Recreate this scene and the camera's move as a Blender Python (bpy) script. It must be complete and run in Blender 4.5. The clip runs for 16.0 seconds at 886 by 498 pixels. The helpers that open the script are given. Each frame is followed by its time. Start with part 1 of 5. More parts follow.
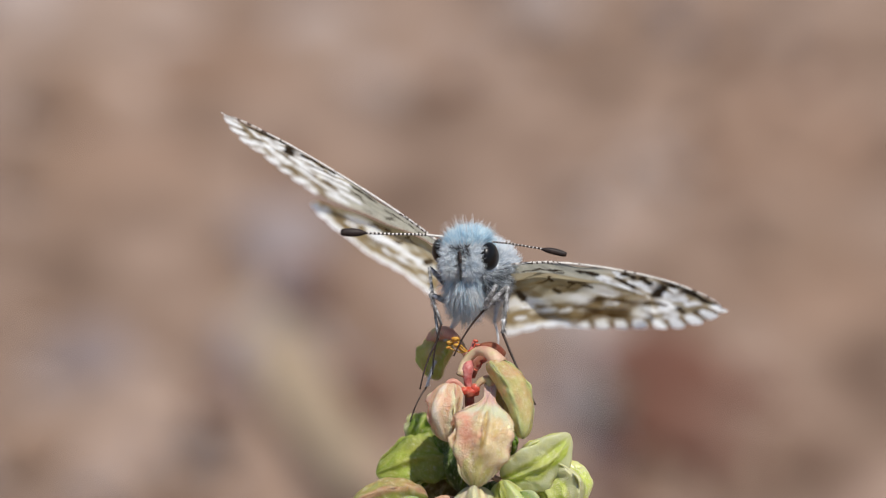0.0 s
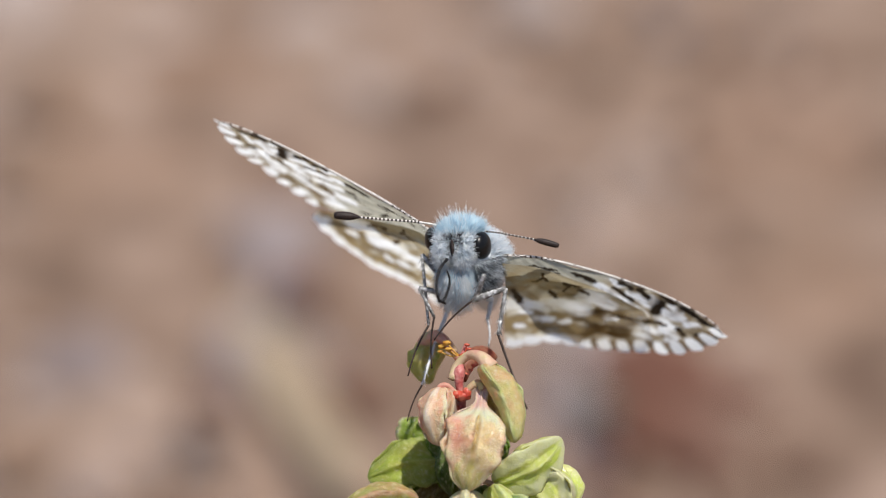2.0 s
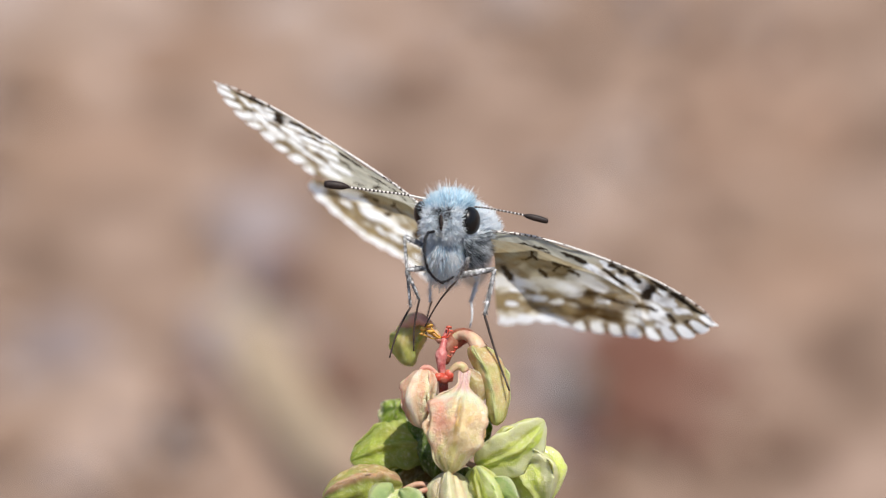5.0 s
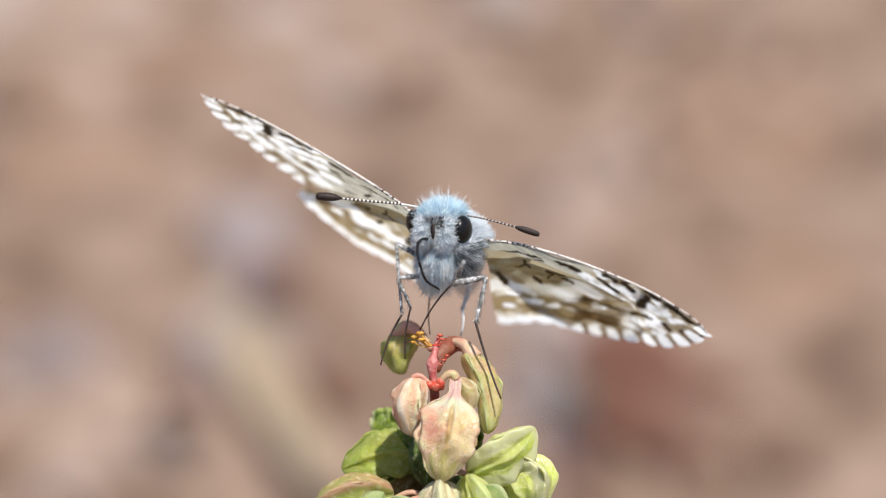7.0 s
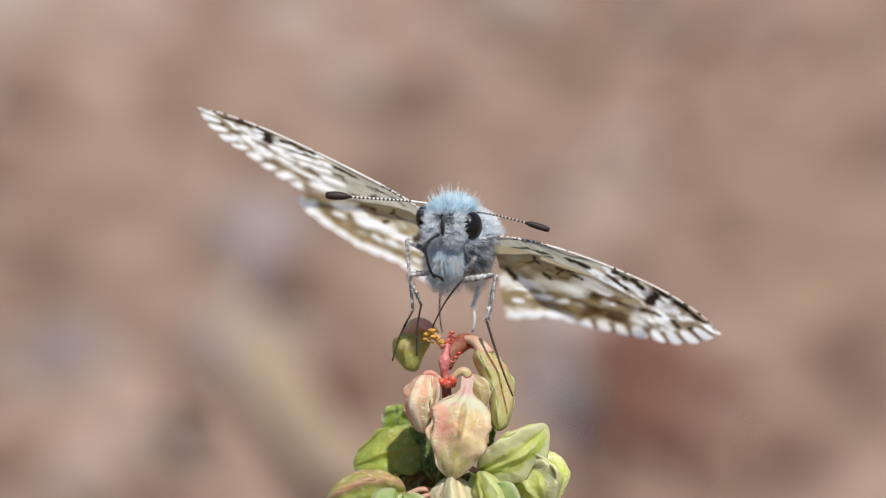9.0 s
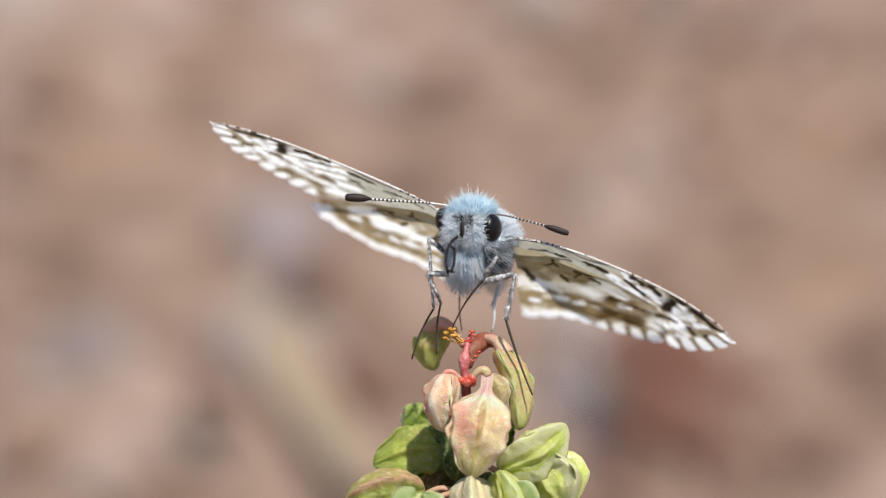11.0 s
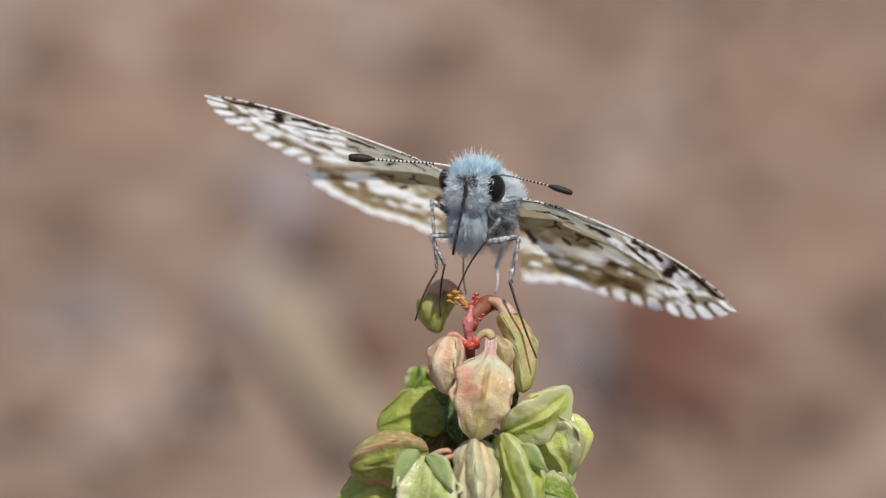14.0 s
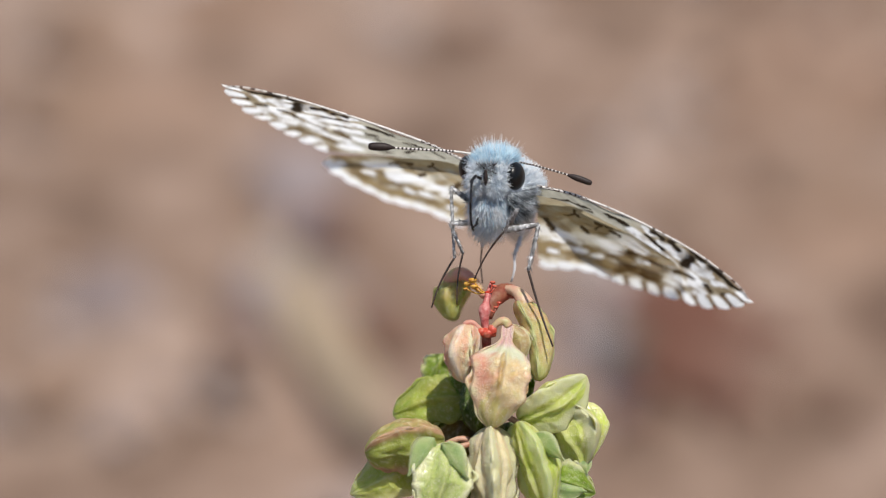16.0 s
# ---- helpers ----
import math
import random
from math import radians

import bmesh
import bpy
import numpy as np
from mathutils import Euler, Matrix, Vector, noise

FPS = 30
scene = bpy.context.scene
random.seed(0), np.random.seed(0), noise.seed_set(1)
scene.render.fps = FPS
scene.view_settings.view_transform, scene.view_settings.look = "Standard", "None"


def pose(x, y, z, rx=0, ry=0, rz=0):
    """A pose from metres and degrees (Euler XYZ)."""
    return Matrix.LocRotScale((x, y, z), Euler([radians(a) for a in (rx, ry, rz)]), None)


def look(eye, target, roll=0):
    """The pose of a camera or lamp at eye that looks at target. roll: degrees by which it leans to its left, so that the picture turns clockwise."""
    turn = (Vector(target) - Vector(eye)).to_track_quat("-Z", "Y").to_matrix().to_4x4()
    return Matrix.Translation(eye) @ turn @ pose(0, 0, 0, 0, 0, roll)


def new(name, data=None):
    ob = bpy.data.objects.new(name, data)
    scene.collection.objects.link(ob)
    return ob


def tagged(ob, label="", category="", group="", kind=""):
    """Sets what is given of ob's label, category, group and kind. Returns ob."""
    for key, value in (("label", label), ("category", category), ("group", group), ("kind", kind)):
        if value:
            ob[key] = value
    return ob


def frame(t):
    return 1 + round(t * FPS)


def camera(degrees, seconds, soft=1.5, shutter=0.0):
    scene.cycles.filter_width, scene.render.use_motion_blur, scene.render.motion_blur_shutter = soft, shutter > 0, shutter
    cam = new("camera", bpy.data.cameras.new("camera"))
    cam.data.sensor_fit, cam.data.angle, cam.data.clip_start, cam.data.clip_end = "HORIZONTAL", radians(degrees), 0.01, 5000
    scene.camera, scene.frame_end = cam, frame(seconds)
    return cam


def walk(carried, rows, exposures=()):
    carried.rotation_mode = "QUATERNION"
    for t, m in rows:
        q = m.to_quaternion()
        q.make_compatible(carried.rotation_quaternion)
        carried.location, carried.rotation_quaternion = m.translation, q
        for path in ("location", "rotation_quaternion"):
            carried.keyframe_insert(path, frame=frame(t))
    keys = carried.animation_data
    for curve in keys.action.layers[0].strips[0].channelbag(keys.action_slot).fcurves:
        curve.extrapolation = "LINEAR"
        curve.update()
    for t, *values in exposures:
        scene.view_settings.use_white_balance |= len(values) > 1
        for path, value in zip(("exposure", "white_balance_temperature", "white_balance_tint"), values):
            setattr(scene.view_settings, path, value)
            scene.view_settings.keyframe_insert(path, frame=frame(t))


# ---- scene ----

# Lengths below are modelling units of U metres round the tip of the seed head: x right, y away, z up.
U = 0.0000315
LEAN = 32.0          # degrees by which the lens looks down on the seed head
DIST = 0.14
APEX = Vector((0.0, 0.0, 0.30))
EYE = APEX + Vector((0.0, -DIST * math.cos(radians(LEAN)), DIST * math.sin(radians(LEAN))))

cam = camera(20.0, 16.0, soft=1.1)
cam.data.dof.use_dof = True
cam.data.dof.focus_distance = DIST
cam.data.dof.aperture_fstop = 21.0
AIMS = ((0.0, -28.874, 0.713), (0.5, -28.924, 0.303), (1.0, -28.809, 0.622), (1.5, -28.783, 0.44), (2.0, -28.783, 0.485),
        (2.5, -28.987, 0.121), (3.0, -29.039, 0.258), (3.5, -29.142, 0.167), (3.7, -29.09, 0.121), (5.8, -29.232, 0.0),
        (6.0, -29.116, 0.03), (6.5, -29.155, -0.167), (7.0, -29.0, -0.228), (7.5, -29.077, 0.046), (8.0, -29.026, 0.258),
        (8.5, -29.026, 0.258), (8.7, -29.039, 0.091), (10.8, -29.129, 0.334), (11.0, -29.092, 0.622), (11.5, -29.18, 0.182),
        (12.0, -29.425, 0.44), (12.5, -29.425, 0.228), (13.0, -29.503, 0.486), (13.5, -29.721, 0.395), (14.0, -29.941, 0.729),
        (14.5, -29.995, 1.002), (15.0, -30.071, 0.926), (15.5, -30.118, 1.701), (16.0, -30.215, 1.169))
GLOW = ((0.0, -0.04), (0.5, 0.09), (1.0, 0.06), (1.5, 0.08), (2.0, 0.05), (2.5, 0.15), (3.0, 0.16), (3.5, 0.24), (6.0, 0.29), (6.5, 0.29), (7.0, 0.33),
        (7.5, 0.22), (8.0, 0.2), (8.5, 0.11), (11.0, 0.2), (11.5, 0.19), (12.0, 0.13), (12.5, 0.18), (13.0, 0.07), (13.5, 0.07), (14.0, -0.13), (14.5, 0.05),
        (15.0, 0.06), (15.5, 0.06), (16.0, 0.07))
walk(cam, [(t, pose(*EYE, 90 + pitch, 0, yaw)) for t, pitch, yaw in AIMS], GLOW)

# ---------------------------------------------------------------- light
SUN_UP, SUN_ROUND = 73.0, 135.0
world = bpy.data.worlds.new("sky")
scene.world = world
world.use_nodes = True
wn = world.node_tree
sky = wn.nodes.new("ShaderNodeTexSky")
sky.sky_type, sky.sun_disc = "NISHITA", False
sky.sun_elevation, sky.sun_rotation = radians(SUN_UP), radians(SUN_ROUND)
wn.links.new(sky.outputs[0], wn.nodes["Background"].inputs[0])
wn.nodes["Background"].inputs[1].default_value = 0.11
lamp = bpy.data.lights.new("sun", "SUN")
lamp.energy, lamp.angle, lamp.color = 5.0, radians(0.8), (1.0, 0.955, 0.89)
sun = new("sun", lamp)
toward = Vector((math.sin(radians(SUN_ROUND)) * math.cos(radians(SUN_UP)), math.cos(radians(SUN_ROUND)) * math.cos(radians(SUN_UP)), math.sin(radians(SUN_UP))))
sun.matrix_world = look(toward * 20, (0, 0, 0))


# ---------------------------------------------------------------- materials
def material(name, rough=0.7, through_light=0.0, bump=0.0, bump_scale=4000.0, attribute="", colours=(), scale=3000.0, detail=4.0,
             per="", coat=0.0, metal=0.0, spec=0.5, grains=0.0, deep=0.0):
    """A surface: colours from an attribute or a noise ramp, grain from a bump, some light let through."""
    m = bpy.data.materials.new(name)
    m.use_nodes = True
    n, l = m.node_tree.nodes, m.node_tree.links
    b = n["Principled BSDF"]
    b.inputs["Roughness"].default_value = rough
    b.inputs["Metallic"].default_value = metal
    b.inputs["Coat Weight"].default_value = coat
    b.inputs["Specular IOR Level"].default_value = spec
    if deep:
        b.inputs["Subsurface Weight"].default_value, b.inputs["Subsurface Scale"].default_value = deep, 0.0006
        b.inputs["Subsurface Radius"].default_value = (1.0, 0.9, 0.35)
    co = n.new("ShaderNodeTexCoord")
    noise_node = n.new("ShaderNodeTexNoise")
    noise_node.inputs["Scale"].default_value, noise_node.inputs["Detail"].default_value = scale, detail
    l.new(co.outputs["Object"], noise_node.inputs["Vector"])
    if attribute:
        a = n.new("ShaderNodeAttribute")
        a.attribute_name = attribute
        mixer = n.new("ShaderNodeMix")
        mixer.data_type, mixer.blend_type = "RGBA", "OVERLAY"
        mixer.inputs["Factor"].default_value = 0.22
        l.new(a.outputs["Color"], mixer.inputs["A"])
        l.new(noise_node.outputs["Fac"], mixer.inputs["B"])
        col = mixer.outputs["Result"]
        if grains:
            dots = n.new("ShaderNodeTexVoronoi")
            dots.feature, dots.inputs["Scale"].default_value = "SMOOTH_F1", 11500
            dots.inputs["Smoothness"].default_value = 0.25
            l.new(co.outputs["Object"], dots.inputs["Vector"])
            knob = n.new("ShaderNodeMapRange")
            knob.inputs["From Min"].default_value, knob.inputs["From Max"].default_value = 0.6, 0.1
            l.new(dots.outputs["Distance"], knob.inputs["Value"])
            patch = n.new("ShaderNodeTexNoise")
            patch.inputs["Scale"].default_value = 900
            l.new(co.outputs["Object"], patch.inputs["Vector"])
            cut = n.new("ShaderNodeMapRange")
            cut.inputs["From Min"].default_value, cut.inputs["From Max"].default_value = 0.30, 0.44
            cut.inputs["To Max"].default_value = grains
            prod = n.new("ShaderNodeMath")
            prod.operation = "MULTIPLY"
            l.new(knob.outputs["Result"], prod.inputs[0])
            l.new(patch.outputs["Fac"], prod.inputs[1])
            l.new(prod.outputs[0], cut.inputs["Value"])
            pale = n.new("ShaderNodeMix")
            pale.data_type = "RGBA"
            l.new(cut.outputs["Result"], pale.inputs["Factor"])
            l.new(col, pale.inputs["A"])
            pale.inputs["B"].default_value = (0.90, 0.82, 0.66, 1)
            col = pale.outputs["Result"]
    else:
        ramp = n.new("ShaderNodeValToRGB")
        els = ramp.color_ramp.elements
        while len(els) < len(colours):
            els.new(0.5)
        for k, c in enumerate(colours):
            els[k].position = 0.3 + 0.4 * k / max(1, len(colours) - 1)
            els[k].color = (*c, 1)
        if per:
            g = n.new("ShaderNodeObjectInfo" if per == "object" else "ShaderNodeNewGeometry")
            add = n.new("ShaderNodeMath")
            add.operation = "MULTIPLY_ADD"
            l.new(g.outputs["Random" if per == "object" else "Random Per Island"], add.inputs[0])
            add.inputs[1].default_value = 0.4
            l.new(noise_node.outputs["Fac"], add.inputs[2])
            sub = n.new("ShaderNodeMath")
            sub.operation = "SUBTRACT"
            l.new(add.outputs[0], sub.inputs[0])
            sub.inputs[1].default_value = 0.2
            l.new(sub.outputs[0], ramp.inputs["Fac"])
        else:
            l.new(noise_node.outputs["Fac"], ramp.inputs["Fac"])
        col = ramp.outputs["Color"]
    l.new(col, b.inputs["Base Color"])
    if bump:
        fine = n.new("ShaderNodeTexNoise")
        fine.inputs["Scale"].default_value, fine.inputs["Detail"].default_value = bump_scale, 3.0
        l.new(co.outputs["Object"], fine.inputs["Vector"])
        bn = n.new("ShaderNodeBump")
        bn.inputs["Strength"].default_value, bn.inputs["Distance"].default_value = bump, 0.6 / bump_scale
        if grains:
            high = n.new("ShaderNodeMath")
            high.operation = "MULTIPLY_ADD"
            l.new(prod.outputs[0], high.inputs[0])
            high.inputs[1].default_value = 2.4 * grains
            low = n.new("ShaderNodeMath")
            low.operation = "MULTIPLY"
            l.new(fine.outputs["Fac"], low.inputs[0])
            low.inputs[1].default_value = 0.1
            l.new(low.outputs[0], high.inputs[2])
            l.new(high.outputs[0], bn.inputs["Height"])
        else:
            l.new(fine.outputs["Fac"], bn.inputs["Height"])
        l.new(bn.outputs["Normal"], b.inputs["Normal"])
    if through_light:
        tr = n.new("ShaderNodeBsdfTranslucent")
        mix = n.new("ShaderNodeMixShader")
        mix.inputs["Fac"].default_value = through_light
        l.new(col, tr.inputs["Color"])
        l.new(b.outputs[0], mix.inputs[1])
        l.new(tr.outputs[0], mix.inputs[2])
        l.new(mix.outputs[0], n["Material Output"].inputs["Surface"])
    return m


WING = material("wing_scales", 0.85, 0.84, 0.5, 9000, "Col", scale=9000, spec=0.2)
FRUIT = material("fruit_wall", 0.42, 0.5, 0.6, 5200, "Col", scale=2600, spec=0.36, grains=0.3, deep=0.35)
FROST = material("frosted_fruit_wall", 0.30, 0.34, 0.6, 6500, "Col", scale=2600, spec=0.45, grains=0.75, deep=0.2)
EYE_M = material("compound_eye", 0.32, colours=((0.003, 0.003, 0.003), (0.008, 0.007, 0.007)), scale=2500, spec=0.25)
FUR_WHITE = material("white_hair", 0.55, 0.6, colours=((0.72, 0.78, 0.84), (0.91, 0.95, 0.98), (0.97, 0.98, 0.99)), scale=1500, per="island")
FUR_BLUE = material("blue_grey_hair", 0.55, 0.42, colours=((0.34, 0.53, 0.67), (0.57, 0.79, 0.91), (0.84, 0.94, 0.98)), scale=1500, per="island")
FUR_GREY = material("dark_grey_hair", 0.6, 0.15, colours=((0.035, 0.04, 0.045), (0.26, 0.29, 0.32), (0.84, 0.88, 0.92)), scale=1500, per="island")
SKIN = material("grey_scaled_body", 0.75, colours=((0.35, 0.38, 0.41), (0.68, 0.70, 0.72)), scale=7000, bump=0.6, bump_scale=9000)
LEG_PALE = material("pale_scaled_leg", 0.6, colours=((0.016, 0.014, 0.012), (0.20, 0.195, 0.19), (0.70, 0.70, 0.71)), scale=4500, bump=0.4, bump_scale=12000)
LEG_WHITE = material("white_scaled_leg", 0.65, colours=((0.42, 0.42, 0.43), (0.66, 0.67, 0.69)), scale=6000)
LEG_DARK = material("dark_leg", 0.5, colours=((0.012, 0.007, 0.005), (0.06, 0.036, 0.027)), scale=9000, spec=0.3)
BLACK = material("dark_brown_scale", 0.55, colours=((0.010, 0.007, 0.006), (0.036, 0.022, 0.018)), scale=8000, bump=0.4, bump_scale=14000, spec=0.25)
WHITE = material("white_scale", 0.7, colours=((0.44, 0.41, 0.37), (0.70, 0.67, 0.63)), scale=8000)
TONGUE = material("dark_tongue", 0.45, colours=((0.004, 0.004, 0.005), (0.014, 0.012, 0.013)), scale=9000, spec=0.25)
STALK = material("red_green_stalk", 0.5, 0.1, 0.4, 5000, colours=((0.34, 0.13, 0.08), (0.46, 0.28, 0.18), (0.34, 0.31, 0.13)), scale=700)
BLUSH = material("blushed_pedicel", 0.4, 0.3, 0.5, 5000, colours=((0.68, 0.36, 0.27), (0.70, 0.52, 0.34), (0.56, 0.56, 0.20)), scale=900)
ROSY = material("rosy_pedicel", 0.4, 0.35, 0.5, 5000, colours=((0.62, 0.24, 0.17), (0.72, 0.40, 0.30), (0.58, 0.52, 0.24)), scale=1300)
RED = material("red_stem_tissue", 0.35, 0.25, 0.5, 4000, colours=((0.56, 0.045, 0.025), (0.62, 0.12, 0.07), (0.64, 0.30, 0.20)), scale=2600)
PINKISH = material("pinkish_stem_tissue", 0.45, 0.2, 0.7, 4500, colours=((0.42, 0.07, 0.065), (0.54, 0.17, 0.15), (0.60, 0.29, 0.26)), scale=3000)
SHEATH = material("red_brown_sheath", 0.5, 0.6, 0.3, 4000, colours=((0.26, 0.05, 0.035), (0.42, 0.13, 0.08), (0.52, 0.28, 0.17)), scale=1800)
STAMEN = material("golden_stamen", 0.4, 0.2, 0.5, 6000, colours=((0.50, 0.20, 0.02), (0.74, 0.44, 0.08)), scale=3500)
SOIL = material("dry_soil", 0.95, 0, 1.0, 160, colours=((0.09, 0.056, 0.039), (0.20, 0.133, 0.096), (0.30, 0.215, 0.168)), scale=30.0, detail=6, spec=0.2)


# ---------------------------------------------------------------- building helpers
def thing(name, label, category, group="", kind="", m=None):
    ob = tagged(new(name), label, category, group, kind)
    if m is not None:
        ob.matrix_world = m
    return ob


def part(name, verts, faces, mat, parent=None, label="", colours=None, slots=None, smooth=True, unit=U):
    """One mesh object under a thing or a part; verts in modelling units."""
    me = bpy.data.meshes.new(name)
    me.from_pydata([tuple(c * unit for c in v) for v in verts], [], faces)
    for mm in (mat if isinstance(mat, (list, tuple)) else (mat,)):
        me.materials.append(mm)
    if slots:
        me.polygons.foreach_set("material_index", slots)
    me.polygons.foreach_set("use_smooth", [smooth] * len(faces))
    if colours is not None:
        layer = me.color_attributes.new("Col", "FLOAT_COLOR", "POINT")
        layer.data.foreach_set("color", np.array([(*c, 1.0) for c in colours], dtype=np.float32).ravel())
    me.update()
    ob = new(name, me)
    if parent is not None:
        ob.parent = parent
    if label:
        ob["label"] = label
    return ob


def join(*shapes):
    verts, faces = [], []
    for v, f in shapes:
        k = len(verts)
        verts += list(v)
        faces += [tuple(i + k for i in q) for q in f]
    return verts, faces


def tube(points, radii, sides=8):
    """A closed tube through points; one radius a point."""
    pts = [Vector(p) for p in points]
    verts, faces = [], []
    ref = Vector((0.31, 0.92, 0.22))
    for i, p in enumerate(pts):
        d = (pts[min(i + 1, len(pts) - 1)] - pts[max(i - 1, 0)]).normalized()
        a = d.cross(ref)
        if a.length < 0.05:
            a = d.cross(Vector((1, 0, 0)))
        a.normalize()
        b = d.cross(a)
        for k in range(sides):
            w = 2 * math.pi * k / sides
            verts.append(p + (a * math.cos(w) + b * math.sin(w)) * radii[i])
    for i in range(len(pts) - 1):
        for k in range(sides):
            k2 = (k + 1) % sides
            faces.append((i * sides + k, i * sides + k2, (i + 1) * sides + k2, (i + 1) * sides + k))
    faces.append(tuple(range(sides))[::-1])
    faces.append(tuple((len(pts) - 1) * sides + k for k in range(sides)))
    return verts, faces


def bend(points, n):
    """n + 1 points on a smooth curve through a few."""
    pts = [Vector(p) for p in points]
    pts = [2 * pts[0] - pts[1]] + pts + [2 * pts[-1] - pts[-2]]
    out = []
    for i in range(n + 1):
        s = i / n * (len(pts) - 3)
        k = min(int(s), len(pts) - 4)
        f = s - k
        a, b, c, d = pts[k:k + 4]
        out.append(0.5 * (2 * b + (c - a) * f + (2 * a - 5 * b + 4 * c - d) * f * f + (3 * b - a - 3 * c + d) * f ** 3))
    return out


def ball(centre, radii, nu=28, nv=18, rough=0.0, axis=None):
    """An ellipsoid with a slightly uneven skin; axis: a turn of it."""
    verts, faces = [], []
    c = Vector(centre)
    turn = axis if axis is not None else Matrix.Identity(3)
    for j in range(nv + 1):
        th = math.pi * j / nv
        for i in range(nu):
            ph = 2 * math.pi * i / nu
            d = Vector((math.sin(th) * math.cos(ph), math.sin(th) * math.sin(ph), math.cos(th)))
            k = 1 + rough * noise.noise(d * 3 + c * 0.01)
            verts.append(c + turn @ Vector((d.x * radii[0] * k, d.y * radii[1] * k, d.z * radii[2] * k)))
    for j in range(nv):
        for i in range(nu):
            i2 = (i + 1) % nu
            faces.append((j * nu + i, (j + 1) * nu + i, (j + 1) * nu + i2, j * nu + i2))
    return verts, faces


def hair(rng, centre, radii, count, length, thick, keep, lean=(0, 0, 0), jitter=0.35, curl=0.25):
    """Tapered bent hairs that stand on an ellipsoid where keep(direction) is true."""
    verts, faces = [], []
    c, lean = Vector(centre), Vector(lean)
    while count:
        d = Vector((rng.gauss(0, 1), rng.gauss(0, 1), rng.gauss(0, 1))).normalized()
        if not keep(d):
            continue
        count -= 1
        root = c + Vector((d.x * radii[0], d.y * radii[1], d.z * radii[2])) * 0.97
        if any(((root.x - e[0]) / (r[0] + 3)) ** 2 + ((root.y - e[1]) / (r[1] + 8)) ** 2 + ((root.z - e[2]) / (r[2] + 3)) ** 2 < 1 for e, r, _ in EYES):
            continue
        nrm = Vector((d.x / radii[0], d.y / radii[1], d.z / radii[2])).normalized()
        way = (nrm + lean + Vector((rng.gauss(0, jitter), rng.gauss(0, jitter), rng.gauss(0, jitter)))).normalized()
        ll = length * rng.uniform(0.55, 1.15)
        side = way.orthogonal().normalized()
        other = way.cross(side)
        w = thick * rng.uniform(0.7, 1.2)
        sag = (side * rng.uniform(-1, 1) + other * rng.uniform(-1, 1)) * ll * curl
        k = len(verts)
        for a in (0, 2.094, 4.189):
            verts.append(root + (side * math.cos(a) + other * math.sin(a)) * w)
        mid = root + way * ll * 0.55 + sag * 0.3
        for a in (0, 2.094, 4.189):
            verts.append(mid + (side * math.cos(a) + other * math.sin(a)) * w * 0.7)
        verts.append(root + way * ll + sag)
        for q in range(3):
            r = (q + 1) % 3
            faces.append((k + q, k + r, k + 3 + r, k + 3 + q))
            faces.append((k + 3 + q, k + 3 + r, k + 6))
    return verts, faces


EYES = (((-3, 4, -1), (16, 26, 25), -24), ((-91, 24, 14), (12, 22, 21), 16))
MODEL = Matrix.Translation(APEX) @ pose(0, 0, 0, -LEAN)   # the modelling frame at the tip of the seed head


# ---------------------------------------------------------------- ground
def ground():
    steps = [0.0]
    d = 0.03
    while steps[-1] < 250:
        steps.append(steps[-1] + d)
        if steps[-1] > 2.2:
            d *= 1.35
    line = [-s for s in steps[:0:-1]] + steps
    n = len(line)
    verts, faces = [], []
    for y in line:
        for x in line:
            far = min(1.0, 2.5 / (0.5 + math.hypot(x, y)))
            z = 0.012 * noise.noise((x * 6, y * 6, 0)) + 0.006 * noise.noise((x * 19, y * 19, 3))
            verts.append((x, y + 1.0, z * far))
    for j in range(n - 1):
        for i in range(n - 1):
            faces.append((j * n + i, j * n + i + 1, (j + 1) * n + i + 1, (j + 1) * n + i))
    ob = part("ground", verts, faces, SOIL, unit=1.0)
    tagged(ob, "dry pinkish-brown bare soil under the seed head", "ground", kind="structure")


ground()

# ---------------------------------------------------------------- litter on the soil behind
STONE_GREY = material("lavender_grey_stone", 0.85, 0, 0.8, 300, colours=((0.165, 0.135, 0.135), (0.25, 0.21, 0.21)), scale=60, spec=0.3)
STONE_PALE = material("pale_stone", 0.85, 0, 0.8, 300, colours=((0.27, 0.205, 0.175), (0.36, 0.29, 0.255)), scale=60, spec=0.3)
STONE_DARK = material("dark_red_brown_stone", 0.85, 0, 0.8, 300, colours=((0.095, 0.038, 0.024), (0.155, 0.072, 0.048)), scale=60, spec=0.3)
STONE_TAN = material("tan_stone", 0.85, 0, 0.8, 300, colours=((0.17, 0.105, 0.072), (0.25, 0.165, 0.115)), scale=60, spec=0.3)
STRAW = material("dry_straw", 0.6, 0.2, 0.5, 900, colours=((0.38, 0.285, 0.185), (0.47, 0.36, 0.245)), scale=90)
GREY_GREEN = material("grey_green_leaf", 0.7, 0.2, 0.5, 500, colours=((0.13, 0.14, 0.10), (0.22, 0.23, 0.17)), scale=60)
LITTER = material("dead_leaf", 0.75, 0.2, 0.6, 400, colours=((0.16, 0.08, 0.05), (0.28, 0.17, 0.11)), scale=70, per="object")


